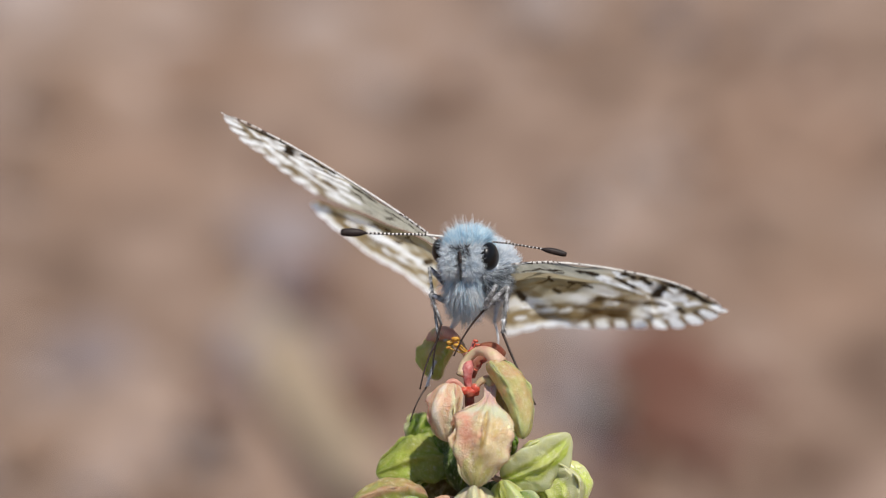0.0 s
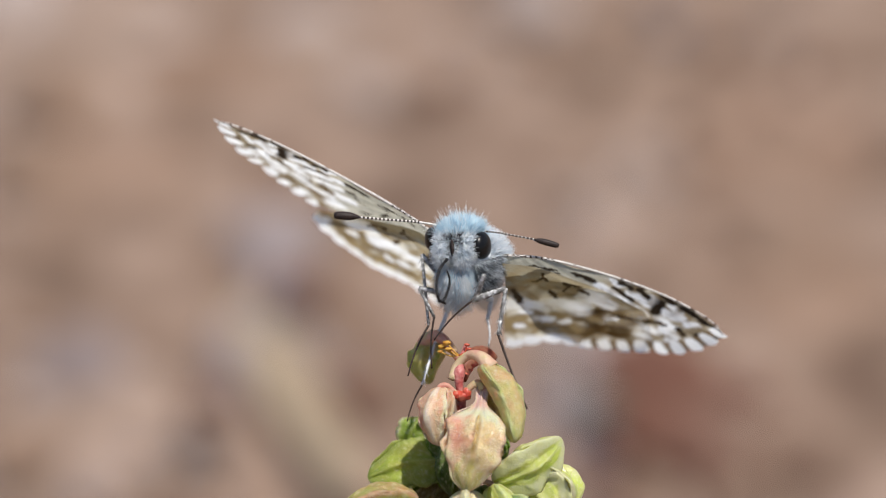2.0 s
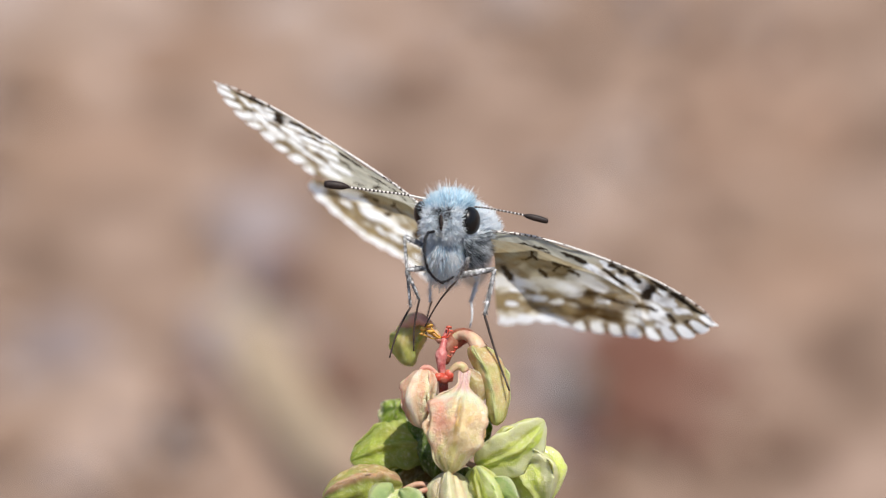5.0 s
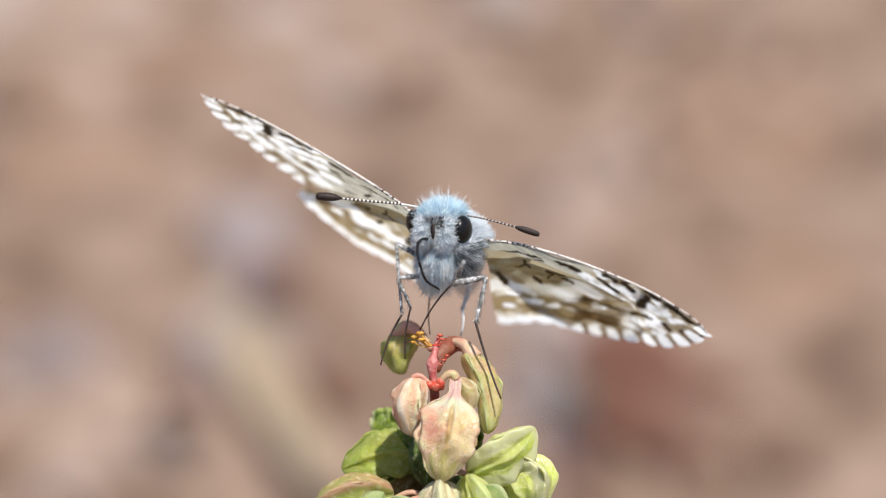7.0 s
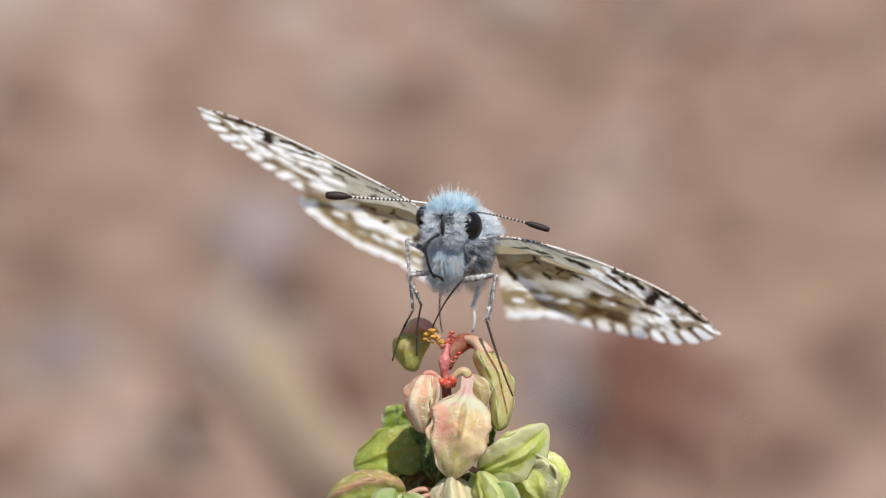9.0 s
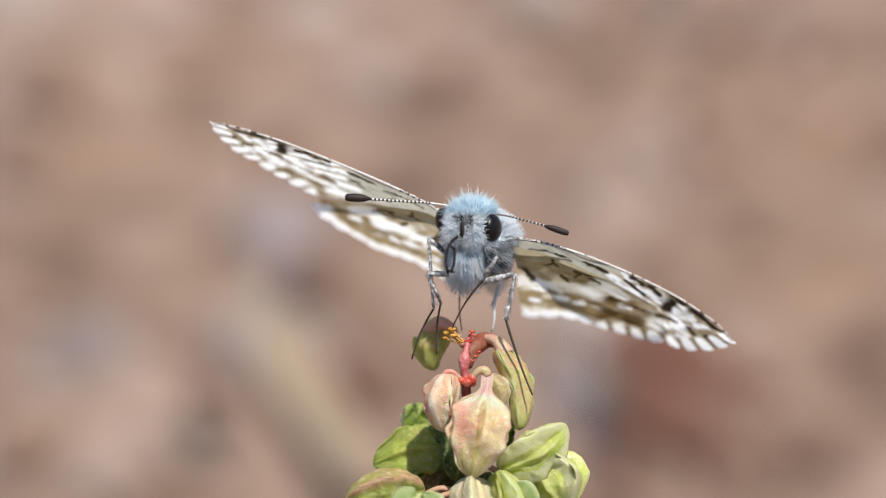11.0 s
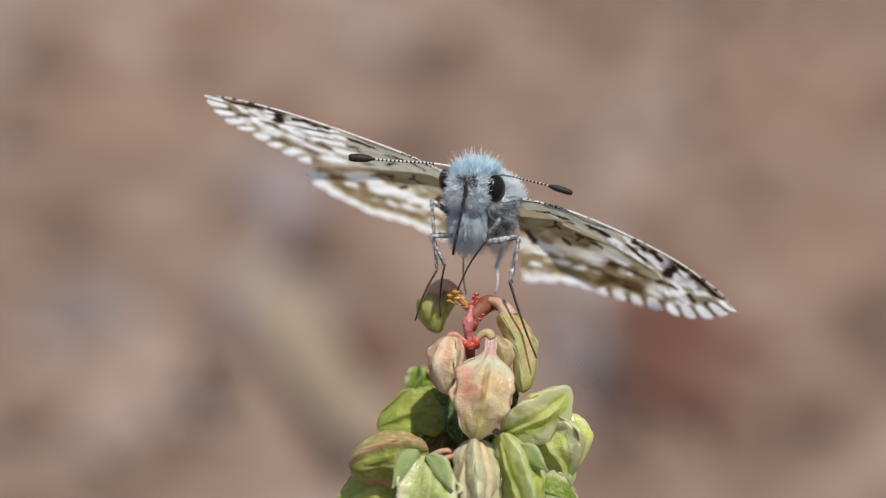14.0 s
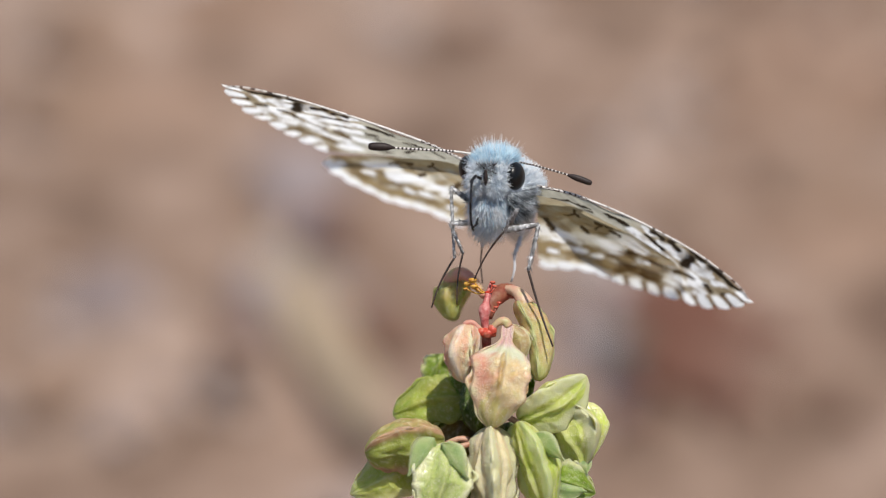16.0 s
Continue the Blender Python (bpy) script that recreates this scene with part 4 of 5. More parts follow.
def fore_colour(u, v, edge):
    """An olive grey root, darkened for shade near the body, with black scratches, then dun with white cells along the
    veins and black bars. edge: millimetres to the outer margin.
    """
    n1, n2, n3 = noise.noise((u * 0.9, v * 0.9, 2)), noise.noise((u * 5.5, v * 5.5, 7)), noise.noise((u * 1.6, v * 1.6, 15))
    outer = smooth((u - 5.6 - 0.25 * v) / 1.6 + 0.35 * n1)
    c = blend(ROOT, PALE, 0.35 * n3 + 0.25 * smooth((v - 2.0) / 2.5))
    c = blend(c, blend(PALE, DUN, 0.75 + 0.8 * n3), outer)
    ray = math.atan2(v + 1.2, u + 1.5) * 57.3 / 6.0 + 0.12 * n3
    vein = math.exp(-(((ray % 1.0) - 0.5) / 0.09) ** 2)
    c = blend(c, UMBER, vein * (0.14 + 0.34 * outer) * smooth(0.5 + 1.4 * n1))
    # a broken dark line and dun cells inside the fringe
    c = blend(c, DUN, 0.8 * outer * math.exp(-((edge - 1.35 + 0.25 * n3) / 0.45) ** 2))
    c = stroke(c, SNOW, u, v, FORE_WHITE, 0.28)
    c = stroke(c, SNOW, u, v, FORE_WHITE_BACK, 0.32, 0.92)
    step = (u * 0.62 + 0.37 * math.floor(ray) + 0.2 * n1) % 1.0
    c = blend(c, blend(DUN, UMBER, 0.45), 0.62 * outer * math.exp(-((step - 0.5) / 0.17) ** 2) * smooth((edge - 0.7) / 0.5) * smooth(0.75 + 1.2 * n3))
    c = blend(c, UMBER, 0.42 * outer * vein * smooth(0.3 + 1.5 * n3))
    # dark ticks along the front edge
    c = blend(c, blend(INK, UMBER, 0.4), 0.85 * math.exp(-(((u / 1.35) % 1.0 - 0.5) / 0.2) ** 2) * smooth((u - 7.0) / 0.8) * smooth((0.62 - v) / 0.25) * smooth((v + 0.22) / 0.15))
    c = stroke(c, INK, u, v, FORE_DARK, 0.34)
    c = stroke(c, blend(INK, UMBER, smooth((v - 1.5) / 3)), u, v, FORE_DARK_OUT, 0.4)
    return blend(c, UMBER, 0.16 * n2)


def hind_colour(u, v, edge):
    """A pale root, two broken ochre bands with a band of white cells between them, and white spots in the outer band."""
    n1, n2 = noise.noise((u * 0.9 + 9, v * 0.9, 2)), noise.noise((u * 5.5, v * 5.5, 3))
    n3 = noise.noise((u * 1.5, v * 1.5, 21))
    c = blend(PALE, blend(ROOT, OCHRE, 0.45 + 0.7 * n3), smooth((edge - 5.6) / 1.6 + n1))
    e = edge + 0.55 * n3 + 0.3 * noise.noise((u * 3.1, v * 3.1, 4))
    tone = blend(OCHRE, UMBER, 0.28 + 1.0 * noise.noise((u * 1.8, v * 1.8, 11)))
    c = blend(c, tone, 0.95 * smooth((1.75 - abs(e - 2.45)) / 0.6) * smooth(1.0 + 1.3 * noise.noise((u * 0.9, v * 0.9, 31))))
    c = blend(c, tone, 0.85 * smooth((1.0 - abs(e - 6.4)) / 0.6) * smooth(0.75 + 1.6 * noise.noise((u * 0.8, v * 0.8, 44))))
    c = blend(c, SNOW, 0.55 * smooth((0.9 - abs(e - 4.8)) / 0.5))
    ray = math.atan2(v + 1.0, u + 2.0) * 57.3 / 9.0 + 0.2 * n3
    c = blend(c, OCHRE, 0.45 * math.exp(-((ray % 1.0 - 0.5) / 0.07) ** 2))
    # Front edge tinted darker to offset the light through a single wing layer.
    c = blend(c, blend(ROOT, OCHRE, 0.4), 0.7 * smooth((1.0 - (v - 0.6 - 0.64 * u)) / 0.9))
    c = stroke(c, SNOW, u, v, HIND_WHITE, 0.4)
    c = stroke(c, UMBER, u, v, HIND_DARK, 0.45, 0.85)
    c = stroke(c, blend(INK, UMBER, 0.35), u, v, HIND_SCRATCH, 0.4)
    return blend(c, OCHRE, 0.18 * n2)


def wing_mesh(front, back, colour, sign, teeth, outer, z0, dome, spotted):
    """A wing membrane with a scalloped white fringe. sign: 1 for the wing that spreads to +x."""
    nu, nv = 210, 110
    fr, bk = bend([(*p, 0) for p in front], nu), bend([(*p, 0) for p in back], nu)
    margin = np.array([(p.x, p.y) for i, p in enumerate(bk) if i / nu > outer])
    run = np.concatenate([[0.0], np.cumsum(np.hypot(*np.diff(margin, axis=0).T))])
    verts, cols, faces = [], [], []
    for i in range(nu + 1):
        out = bk[min(i + 1, nu)] - bk[max(i - 1, 0)]
        out = Vector((-out.y, out.x, 0)).normalized()
        out = out if out.dot(bk[i] - Vector((4, 4, 0))) > 0 else -out
        for j in range(nv + 1):
            f = 1 - (1 - j / nv) ** 1.25
            p = fr[i].lerp(bk[i], f)
            gap = np.hypot(margin[:, 0] - p.x, margin[:, 1] - p.y)
            k = int(gap.argmin())
            edge = float(gap[k])
            c = colour(p.x, p.y, edge)
            beat = abs(math.sin(math.pi * teeth * (run[k] / run[-1]) + (0.3 * noise.noise((run[k] * 1.3, 2.0, teeth)))))
            if edge < 1.4:
                if spotted:
                    c = blend(c, LINE, 0.9 * smooth((0.95 - edge) / 0.3))
                    c = blend(c, SNOW, smooth((beat - 0.38 - 0.6 * max(0.0, edge - 0.35)) / 0.16) * smooth((0.95 - edge) / 0.2))
                else:
                    c = blend(c, SNOW, smooth((0.55 + 0.5 * beat - edge) / 0.25))
            if i / nu > outer:
                p = p + out * (0.42 if spotted else 0.42) * (beat ** 0.6) * max(0.0, 1 - edge / 0.5)
            ray = math.atan2(p.y + 1.2, p.x + 1.5) * 57.3 / 8.2
            bow = dome * math.sin(math.pi * min(1.0, p.x / 14.5)) + 0.025 * math.cos(6.283 * ray) * min(1, p.x / 4) + 0.16 * noise.noise((p.x * 0.35, p.y * 0.35, z0))
            if spotted and sign > 0:        # the inner part of this forewing rides up over the hindwing
                bow += 0.45 * smooth((p.y - 0.3 * p.x - 1.5) / 2.6) * smooth((8.4 - p.x) / 3.0) * smooth((p.x - 1.5) / 2.5)
            verts.append((sign * p.x * MM, p.y * MM, (z0 + bow) * MM))
            cols.append(c)
    w = nv + 1
    for i in range(nu):
        for j in range(nv):
            p = i * w + j
            a = (p, p + w, p + w + 1, p + 1)
            faces.append(a if sign > 0 else a[::-1])
    return verts, faces, cols


LINE = (0.22, 0.15, 0.08)


def segment(length, r0, r1, mat, parent, name, label="", spines=0, sides=8, swell=0.0, rng=None, hook=0.0):
    """A limb joint that lies along +z from its origin, with short bristles."""
    n = 10
    pts = [(hook * math.sin(math.pi * i / n), 0, length * i / n) for i in range(n + 1)]
    rad = [(r0 + (r1 - r0) * i / n) * (1 + swell * math.sin(math.pi * i / n)) for i in range(n + 1)]
    v, f = tube(pts, rad, sides)
    for _ in range(spines):
        z = rng.uniform(0.05, 0.95) * length
        a = rng.uniform(0, 6.283)
        r = r0 + (r1 - r0) * z / length
        p = Vector((math.cos(a) * r * 0.8 + hook * math.sin(math.pi * z / length), math.sin(a) * r * 0.8, z))
        d = Vector((math.cos(a), math.sin(a), 1.4)).normalized()
        v2, f2 = tube([p, p + d * rng.uniform(6, 14)], [0.6, 0.12], 3)
        v, f = join((v, f), (v2, f2))
    ob = part(name, v, f, mat, parent, label)
    return ob


def butterfly():
    rng = random.Random(5)
    bf = thing("checkered_skipper", "small grey-white checkered butterfly with spread wings on the seed head", "butterfly")
    back = Vector((0.03, 0.96, -0.27)).normalized()
    tilt = back.rotation_difference(Vector((0, 1, 0))).inverted().to_matrix()
    # trunk
    thorax_c = (-15, 100, -18)
    v, f = ball(thorax_c, (53, 100, 41), rough=0.1)
    thorax = part("thorax", v, f, SKIN, bf)
    v, f = ball(Vector((4, 330, -46)), (36, 180, 34), 24, 24, 0.05, tilt)
    part("abdomen", v, f, SKIN, bf, "pale grey abdomen")
    head_c, head_r = (-43, 14, 4), (40, 38, 40)
    v, f = ball(head_c, head_r, rough=0.06)
    head = part("head", v, f, SKIN, bf)
    chest_c, chest_r = (-50, 34, -54), (27, 50, 43)
    v, f = ball(chest_c, chest_r, rough=0.1)
    part("chest", v, f, FUR_WHITE, bf)
    for c, r, turn in EYES:
        v, f = ball(c, r, 32, 22, 0, Matrix.Rotation(radians(turn), 3, "Z"))
        part("eye", v, f, EYE_M, bf, "glossy black compound eye")
    v, f = ball((-55, -31, -6), (4, 13, 15), 14, 12, 0.1)
    part("labrum", v, f, BLACK, bf, "black slit of the mouth")
    for x, z, r in ((-73, -10, (13, 20, 25)), (-39, -14, (15, 20, 28))):
        v, f = ball((x, -12, z), r, 16, 12, 0.15)
        palp = part("palp", v, f, FUR_WHITE, bf, "shaggy white palp")
        shag = [hair(rng, (x, -12, z), r, 420, 15, 1.0, lambda d: d.y < 0.4, (0, -0.25, -0.5), 0.4)]
        # scales in ragged tufts
        for _ in range(22):
            d = Vector((rng.gauss(0, 0.7), -1, rng.gauss(0, 0.75))).normalized()
            at = Vector((x + d.x * r[0], -12 + d.y * r[1], z + d.z * r[2])) - d * 4
            way = Vector((rng.gauss(0, 0.5), -0.3, rng.gauss(-0.3, 0.5)))
            shag.append(hair(rng, at, (3, 3, 3), 14, 19, 0.9, lambda e: e.y < 0.3, tuple(way * 2.5), 0.25))
        v, f = join(*shag)
        part("hair", v, f, [FUR_WHITE], palp)
    # coat of hair
    tufts = (("forehead_hair", (-38, 16, 0), (40, 40, 37), 2300, 27, 0.6, lambda d: d.z > 0.40 and d.y < 0.75, (0.05, -0.1, 0.45), FUR_BLUE, "pale blue-grey tuft of hair"),
             ("crown_hair", (-34, 20, 0), (42, 42, 37), 1000, 27, 0.6, lambda d: d.z > 0.25 and d.y > -0.1, (0.25, 0.2, 0.6), FUR_BLUE, "pale blue-grey tuft of hair"),
             ("brow_hair", (-38, 16, 2), (40, 40, 40), 320, 37, 0.5, lambda d: d.z > 0.2 and d.y < 0.8, (0.05, 0.0, 0.35), FUR_WHITE, "sparse long white hair"),
             ("face_hair", head_c, (40, 40, 40), 1900, 14, 0.8, lambda d: d.y < -0.1 and -0.95 < d.z < 0.5, (0, -0.1, 0.15), FUR_WHITE, "short white face scales"),
             ("face_flecks", head_c, (40, 41, 40), 230, 16, 1.0, lambda d: d.y < -0.5 and -0.5 < d.z < 0.35 and abs(d.x + 0.3) < 0.45, (0, -0.1, 0.1), BLACK, "dark face scales"),
             ("chin_hair", chest_c, chest_r, 2400, 34, 0.55, lambda d: d.y < 0.2, (0, -0.1, -2.4), FUR_WHITE, "silky white breast hair"),
             ("breast_hair", chest_c, (28, 51, 43), 240, 30, 0.55, lambda d: d.y < 0.1 and d.z < 0.5, (0, -0.1, -1.6), FUR_BLUE, "silky blue-grey breast hair"),
             # Grizzled collar; its dark grey also paints the shadow between head and wing.
             ("collar_hair", (-22, 58, -30), (46, 58, 46), 1500, 25, 0.6, lambda d: d.y < 0.3 and d.x > 0.15 and d.z < 0.3, (0.7, -0.2, -0.45), FUR_GREY, "grizzled grey hair"),
             ("side_hair", (-34, 66, -18), (48, 56, 42), 500, 22, 0.8, lambda d: d.y < 0.3 and d.x < -0.3 and d.z < 0.4, (-0.4, -0.2, -0.4), FUR_GREY, "grizzled grey hair"),
             ("belly_hair", (-18, 96, -26), (48, 92, 40), 1300, 26, 0.6, lambda d: d.z < -0.3 and d.y < 0.5, (0.1, 0.1, -0.9), FUR_WHITE, "silky white underside hair"),
             ("back_hair", thorax_c, (54, 102, 43), 4400, 24, 0.9, lambda d: d.z > -0.15, (0.15, 0.1, 0.35), FUR_WHITE, "long white back hair"))
    for name, c, r, count, length, thick, keep, lean, mat, label in tufts:
        v, f = hair(rng, c, r, count, length, thick, keep, lean, 0.28)
        part(name, v, f, mat, thorax if name in ("back_hair", "collar_hair", "side_hair") else bf, label)
    # antennae: ringed shafts and dark clubs
    feelers = []
    for base_pts, club_pts in ((((-82, 6, 38), (-120, -6, 43), (-170, -16, 46), (-222, -22, 50)), ((-218, -22, 50), (-242, -24, 52), (-262, -24, 53))),
                               (((4, 10, 24), (30, 14, 19), (60, 18, 11), (92, 20, 2)), ((90, 20, 2), (112, 20, -5), (133, 19, -13)))):
        pts = bend(base_pts, 44)
        rad = [(1.9 if base_pts[0][0] < 0 else 1.5) + (0.35 if i % 2 else 0) for i in range(45)]
        v, f = tube(pts, rad, 8)
        slots = [(i // 8) % 2 if i // 8 > 10 and base_pts[0][0] < 0 else (int(i // 8 % 3 == 0) if base_pts[0][0] > 0 else 1) for i in range(44 * 8)] + [0, 0]
        shaft = part("antenna", v, f, [BLACK, WHITE], bf, "black and white ringed antenna", slots=slots)
        pts = bend(club_pts, 12)
        fat = 1.0 if base_pts[0][0] < 0 else 0.78
        v, f = tube(pts, [k * fat for k in (2.4, 3.8, 5.6, 6.6, 7.2, 7.5, 7.6, 7.6, 7.5, 7.3, 7.0, 6.4, 4.5)], 12)
        part("club", v, f, BLACK, shaft, "dark brown club")
        feelers.append((shaft, Vector(base_pts[0])))
    # wings
    wings = {}
    for sign, hinge, dome in ((1, (42.5, 20.2, -10.8), 0.8), (-1, (-86.1, 55.5, 31.5), 0.32)):
        v, f, c = wing_mesh(FORE_FRONT, FORE_BACK, fore_colour, sign, 8.5, 0.334, 0.0, dome, True)
        fore = part("forewing", v, f, WING, bf, "grey-white forewing with dark brown checks and a spotted fringe", colours=c)
        v, f, c = wing_mesh(HIND_FRONT, HIND_BACK, hind_colour, sign, 9, 0.2, -0.34, dome, False)
        hind = part("hindwing", v, f, WING, bf, "cream hindwing with tan bands and a white fringe", colours=c)
        costa = bend([(sign * p[0] * MM, p[1] * MM, (0.03 + dome * math.sin(math.pi * min(1.0, p[0] / 14.5))) * MM) for p in FORE_FRONT], 150)
        v, f = tube(costa, [2.6 - 1.5 * i / 150 for i in range(151)], 7)
        slots = [0 if (noise.noise((i // 7 * 0.8, i % 7 * 0.9, sign * 3.0)) > (0.05 if i < 210 else 0.42) or (i // 7 > 84 and math.sin(i / 7 * 0.47) > 0.55)) else 1 for i in range(150 * 7)] + [1, 1]
        part("costa", v, f, [LEG_DARK, WHITE], fore, "white leading edge with dark flecks", slots=slots)
        wings[sign] = (Vector(hinge), fore, hind)
    # legs
    legs = {}
    for key, thigh, shin, toe, fat in (("a", 44, 128, 98, 0.62), ("b", 46, 58, 92, 0.62), ("c", 44, 58, 100, 0.6), ("d", 66, 84, 143, 0.74), ("e", 80, 92, 70, 0.5), ("f", 16, 42, 48, 0.8)):
        upper, lower = LEG_WHITE if key in "ef" else LEG_PALE, LEG_WHITE if key == "f" else LEG_DARK
        legs[key] = (segment(thigh, 8.0 * fat, 5.5 * fat, upper, bf, "femur", "grizzled grey femur", 14, 9, 0.2, rng),
                      segment(shin, 4.6 * fat, 4.0 * fat, upper, bf, "tibia", "pale grey tibia", 70 if key == "d" else 30, 8, 0.15, rng),
                      segment(toe, 3.3 * fat, 2.2 * fat, lower, bf, "tarsus", "pale tarsus" if key == "f" else "thin dark brown tarsus", 0, 6, 0.0, rng, 5.0),
                      (thigh, shin, toe))
    links = [part("proboscis", *tube([(0, 0, z) for z in (-3.2, -2.2, 0, 8, 17, 19.2, 20.2)], [(2.9 - 0.07 * k) * g for g in (0.35, 0.75, 1, 1, 0.97, 0.73, 0.33)], 10), TONGUE, bf, "thin black proboscis" if k == 0 else "") for k in range(14)]
    return bf, wings, legs, links, feelers


BUTTERFLY, WINGS, LEGS, LINKS, FEELERS = butterfly()

# ---------------------------------------------------------------- motion
# seconds; place of the head by the seed head (across, up); lean
STATES = ((0.0, 36, 232, 5.5), (0.5, 41, 245, 5.8), (1.0, 39, 246, 6.0), (1.5, 37, 253, 6.4), (2.0, 38, 258, 6.9), (2.5, 39, 265, 7.2),
          (3.0, 46, 267, 7.6), (3.5, 46, 273, 7.9), (4.6, 50, 272, 8.6), (5.8, 54, 267, 9.0), (6.0, 55, 267, 9.1), (6.5, 55, 268, 9.4),
          (7.0, 53, 269, 9.6), (7.5, 52, 273, 9.5), (8.0, 50, 271, 9.5), (8.5, 49, 271, 9.4), (9.8, 48, 268, 9.3), (11.0, 47, 265, 9.2),
          (11.5, 49, 267, 9.2), (12.0, 50, 268, 9.1), (12.5, 49, 268, 9.0), (13.0, 50, 268, 9.0), (13.5, 47, 270, 9.0), (14.0, 46, 269, 9.0),
          (14.5, 50, 268, 9.0), (15.0, 50, 270, 9.1), (15.5, 51, 269, 9.1), (16.0, 51, 270, 9.1))
# the shape of the proboscis, from its root to its tip, by the head
SIPS = {}


def sip(t, *points):
    SIPS[t] = points


sip(0.0, (-55, -14), (-54, -28), (-55, -42))
sip(0.5, (-54, -14), (-53, -28), (-54, -42))
sip(1.0, (-54, -14), (-53, -28), (-54, -42))
sip(1.5, (-55, -14), (-54, -28), (-53, -42))
sip(2.0, (-58, -18), (-78, -46), (-84, -78), (-79, -104), (-68, -92), (-61, -67), (-64, -51))
sip(2.5, (-59, -14), (-86, -20), (-94, -70), (-99, -130), (-98, -184))
sip(3.0, (-60, -20), (-79, -14), (-87, -34), (-95, -96), (-100, -188))
sip(3.5, (-56, -20), (-59, 5), (-73, 14), (-77, -5), (-69, -60), (-56, -120), (-44, -175))
sip(4.7, (-57, -22), (-76, -18), (-84, -50), (-80, -90), (-60, -110), (-44, -100))
sip(6.0, (-60, -22), (-81, -42), (-85, -62), (-81, -82), (-56, -112), (-26, -132), (4, -138))
sip(6.5, (-56, -20), (-76, -36), (-81, -56), (-76, -76), (-48, -96), (-23, -105), (2, -103))
sip(7.0, (-57, -20), (-77, -25), (-82, -45), (-77, -70), (-67, -95), (-47, -108))
sip(7.5, (-59, -15), (-77, -5), (-82, -35), (-82, -75), (-77, -105), (-67, -119), (-52, -110))
sip(8.0, (-56, -14), (-81, -39), (-87, -54), (-81, -74), (-61, -96), (-36, -102), (-21, -102))
sip(8.5, (-55, -14), (-85, -44), (-82, -64), (-70, -89), (-55, -109), (-47, -124))
sip(9.8, (-56, -14), (-80, -34), (-84, -54), (-80, -84), (-72, -94), (-64, -80), (-66, -58))
sip(11.0, (-57, -13), (-75, -33), (-82, -53), (-82, -78), (-75, -85), (-69, -68), (-69, -43), (-74, -38))
sip(11.5, (-58, -7), (-80, -62), (-82, -82), (-70, -107), (-63, -112), (-48, -104))
sip(12.0, (-55, -12), (-78, -17), (-82, -47), (-76, -72), (-63, -82), (-48, -72), (-35, -42))
sip(12.5, (-55, -7), (-76, -22), (-80, -47), (-75, -77), (-63, -102), (-51, -111), (-45, -105))
sip(13.0, (-61, -8), (-78, -11), (-84, -53), (-91, -98), (-103, -138), (-123, -153))
sip(13.5, (-57, -12), (-77, -27), (-83, -47), (-80, -72), (-70, -92), (-58, -112))
sip(14.0, (-55, 7), (-55, -1), (-62, -46), (-75, -108), (-75, -112), (-74.5, -107), (-62, -45), (-57, -18))
sip(14.5, (-55, 7), (-55, -1), (-62, -46), (-75, -108), (-75, -112), (-74.5, -107), (-62, -45), (-57, -18))
sip(15.0, (-55, 7), (-55, -1), (-62, -46), (-75, -108), (-75, -112), (-74.5, -107), (-62, -45), (-57, -18))
sip(15.5, (-57, -1), (-77, -16), (-84, -41), (-90, -86), (-82, -86), (-74, -66), (-70, -41))
sip(16.0, (-55, -12), (-76, -8), (-80, -40), (-80, -85), (-75, -98), (-69, -83))


def frame_of(t):
    """Where the butterfly stands, in the modelling frame, at t."""
    k = [s[0] for s in STATES]
    x, z, lean = (float(np.interp(t, k, [s[i] for s in STATES])) for i in (1, 2, 3))
    return Matrix.Translation(Vector((x, 0, z)) * U) @ pose(0, 0, 0, 0, lean - 9.1, 0)


def swing(rows):
    """Rows of seconds, root and direction of a stick along its z: poses with the least turn, never more than 70 degrees at a step."""
    out, q, prev = [], None, None
    for t, root, way in rows:
        way = way.normalized()
        q2 = Vector((0, 0, 1)).rotation_difference(way) if q is None else prev[2].rotation_difference(way) @ q
        if q is not None:
            turn = math.degrees(prev[2].angle(way))
            steps = int(turn // 70)
            for s in range(1, steps + 1):
                f = s / (steps + 1)
                out.append((prev[0] + (t - prev[0]) * f, Matrix.LocRotScale(prev[1].lerp(root, f) * U, q.slerp(q2, f), None)))
        out.append((t, Matrix.LocRotScale(root * U, q2, None)))
        q, prev = q2, (t, root, way)
    return out


def stretched(points, step, count):
    """count + 1 places, one step apart, along a line seen from the front; what it lacks in length it takes towards the lens and back."""
    flat = bend([(x, 0, z) for x, z in points], 80)
    long = sum((b - a).length for a, b in zip(flat, flat[1:]))
    total = step * count
    rise = math.sqrt(max(0.0, total ** 2 - long ** 2)) / total
    along = [0.0]
    for a, b in zip(flat, flat[1:]):
        along.append(along[-1] + (b - a).length / long)
    out = []
    for k in range(count + 1):
        s = k / count
        p = Vector([float(np.interp(s, along, [q[i] for q in flat])) for i in range(3)])
        way = s if s < 0.5 else 1 - s
        p.y = -56 - 0.6 * rise * total * way + 50 * max(0.0, 1 - k / 2)
        out.append(p)
    return out


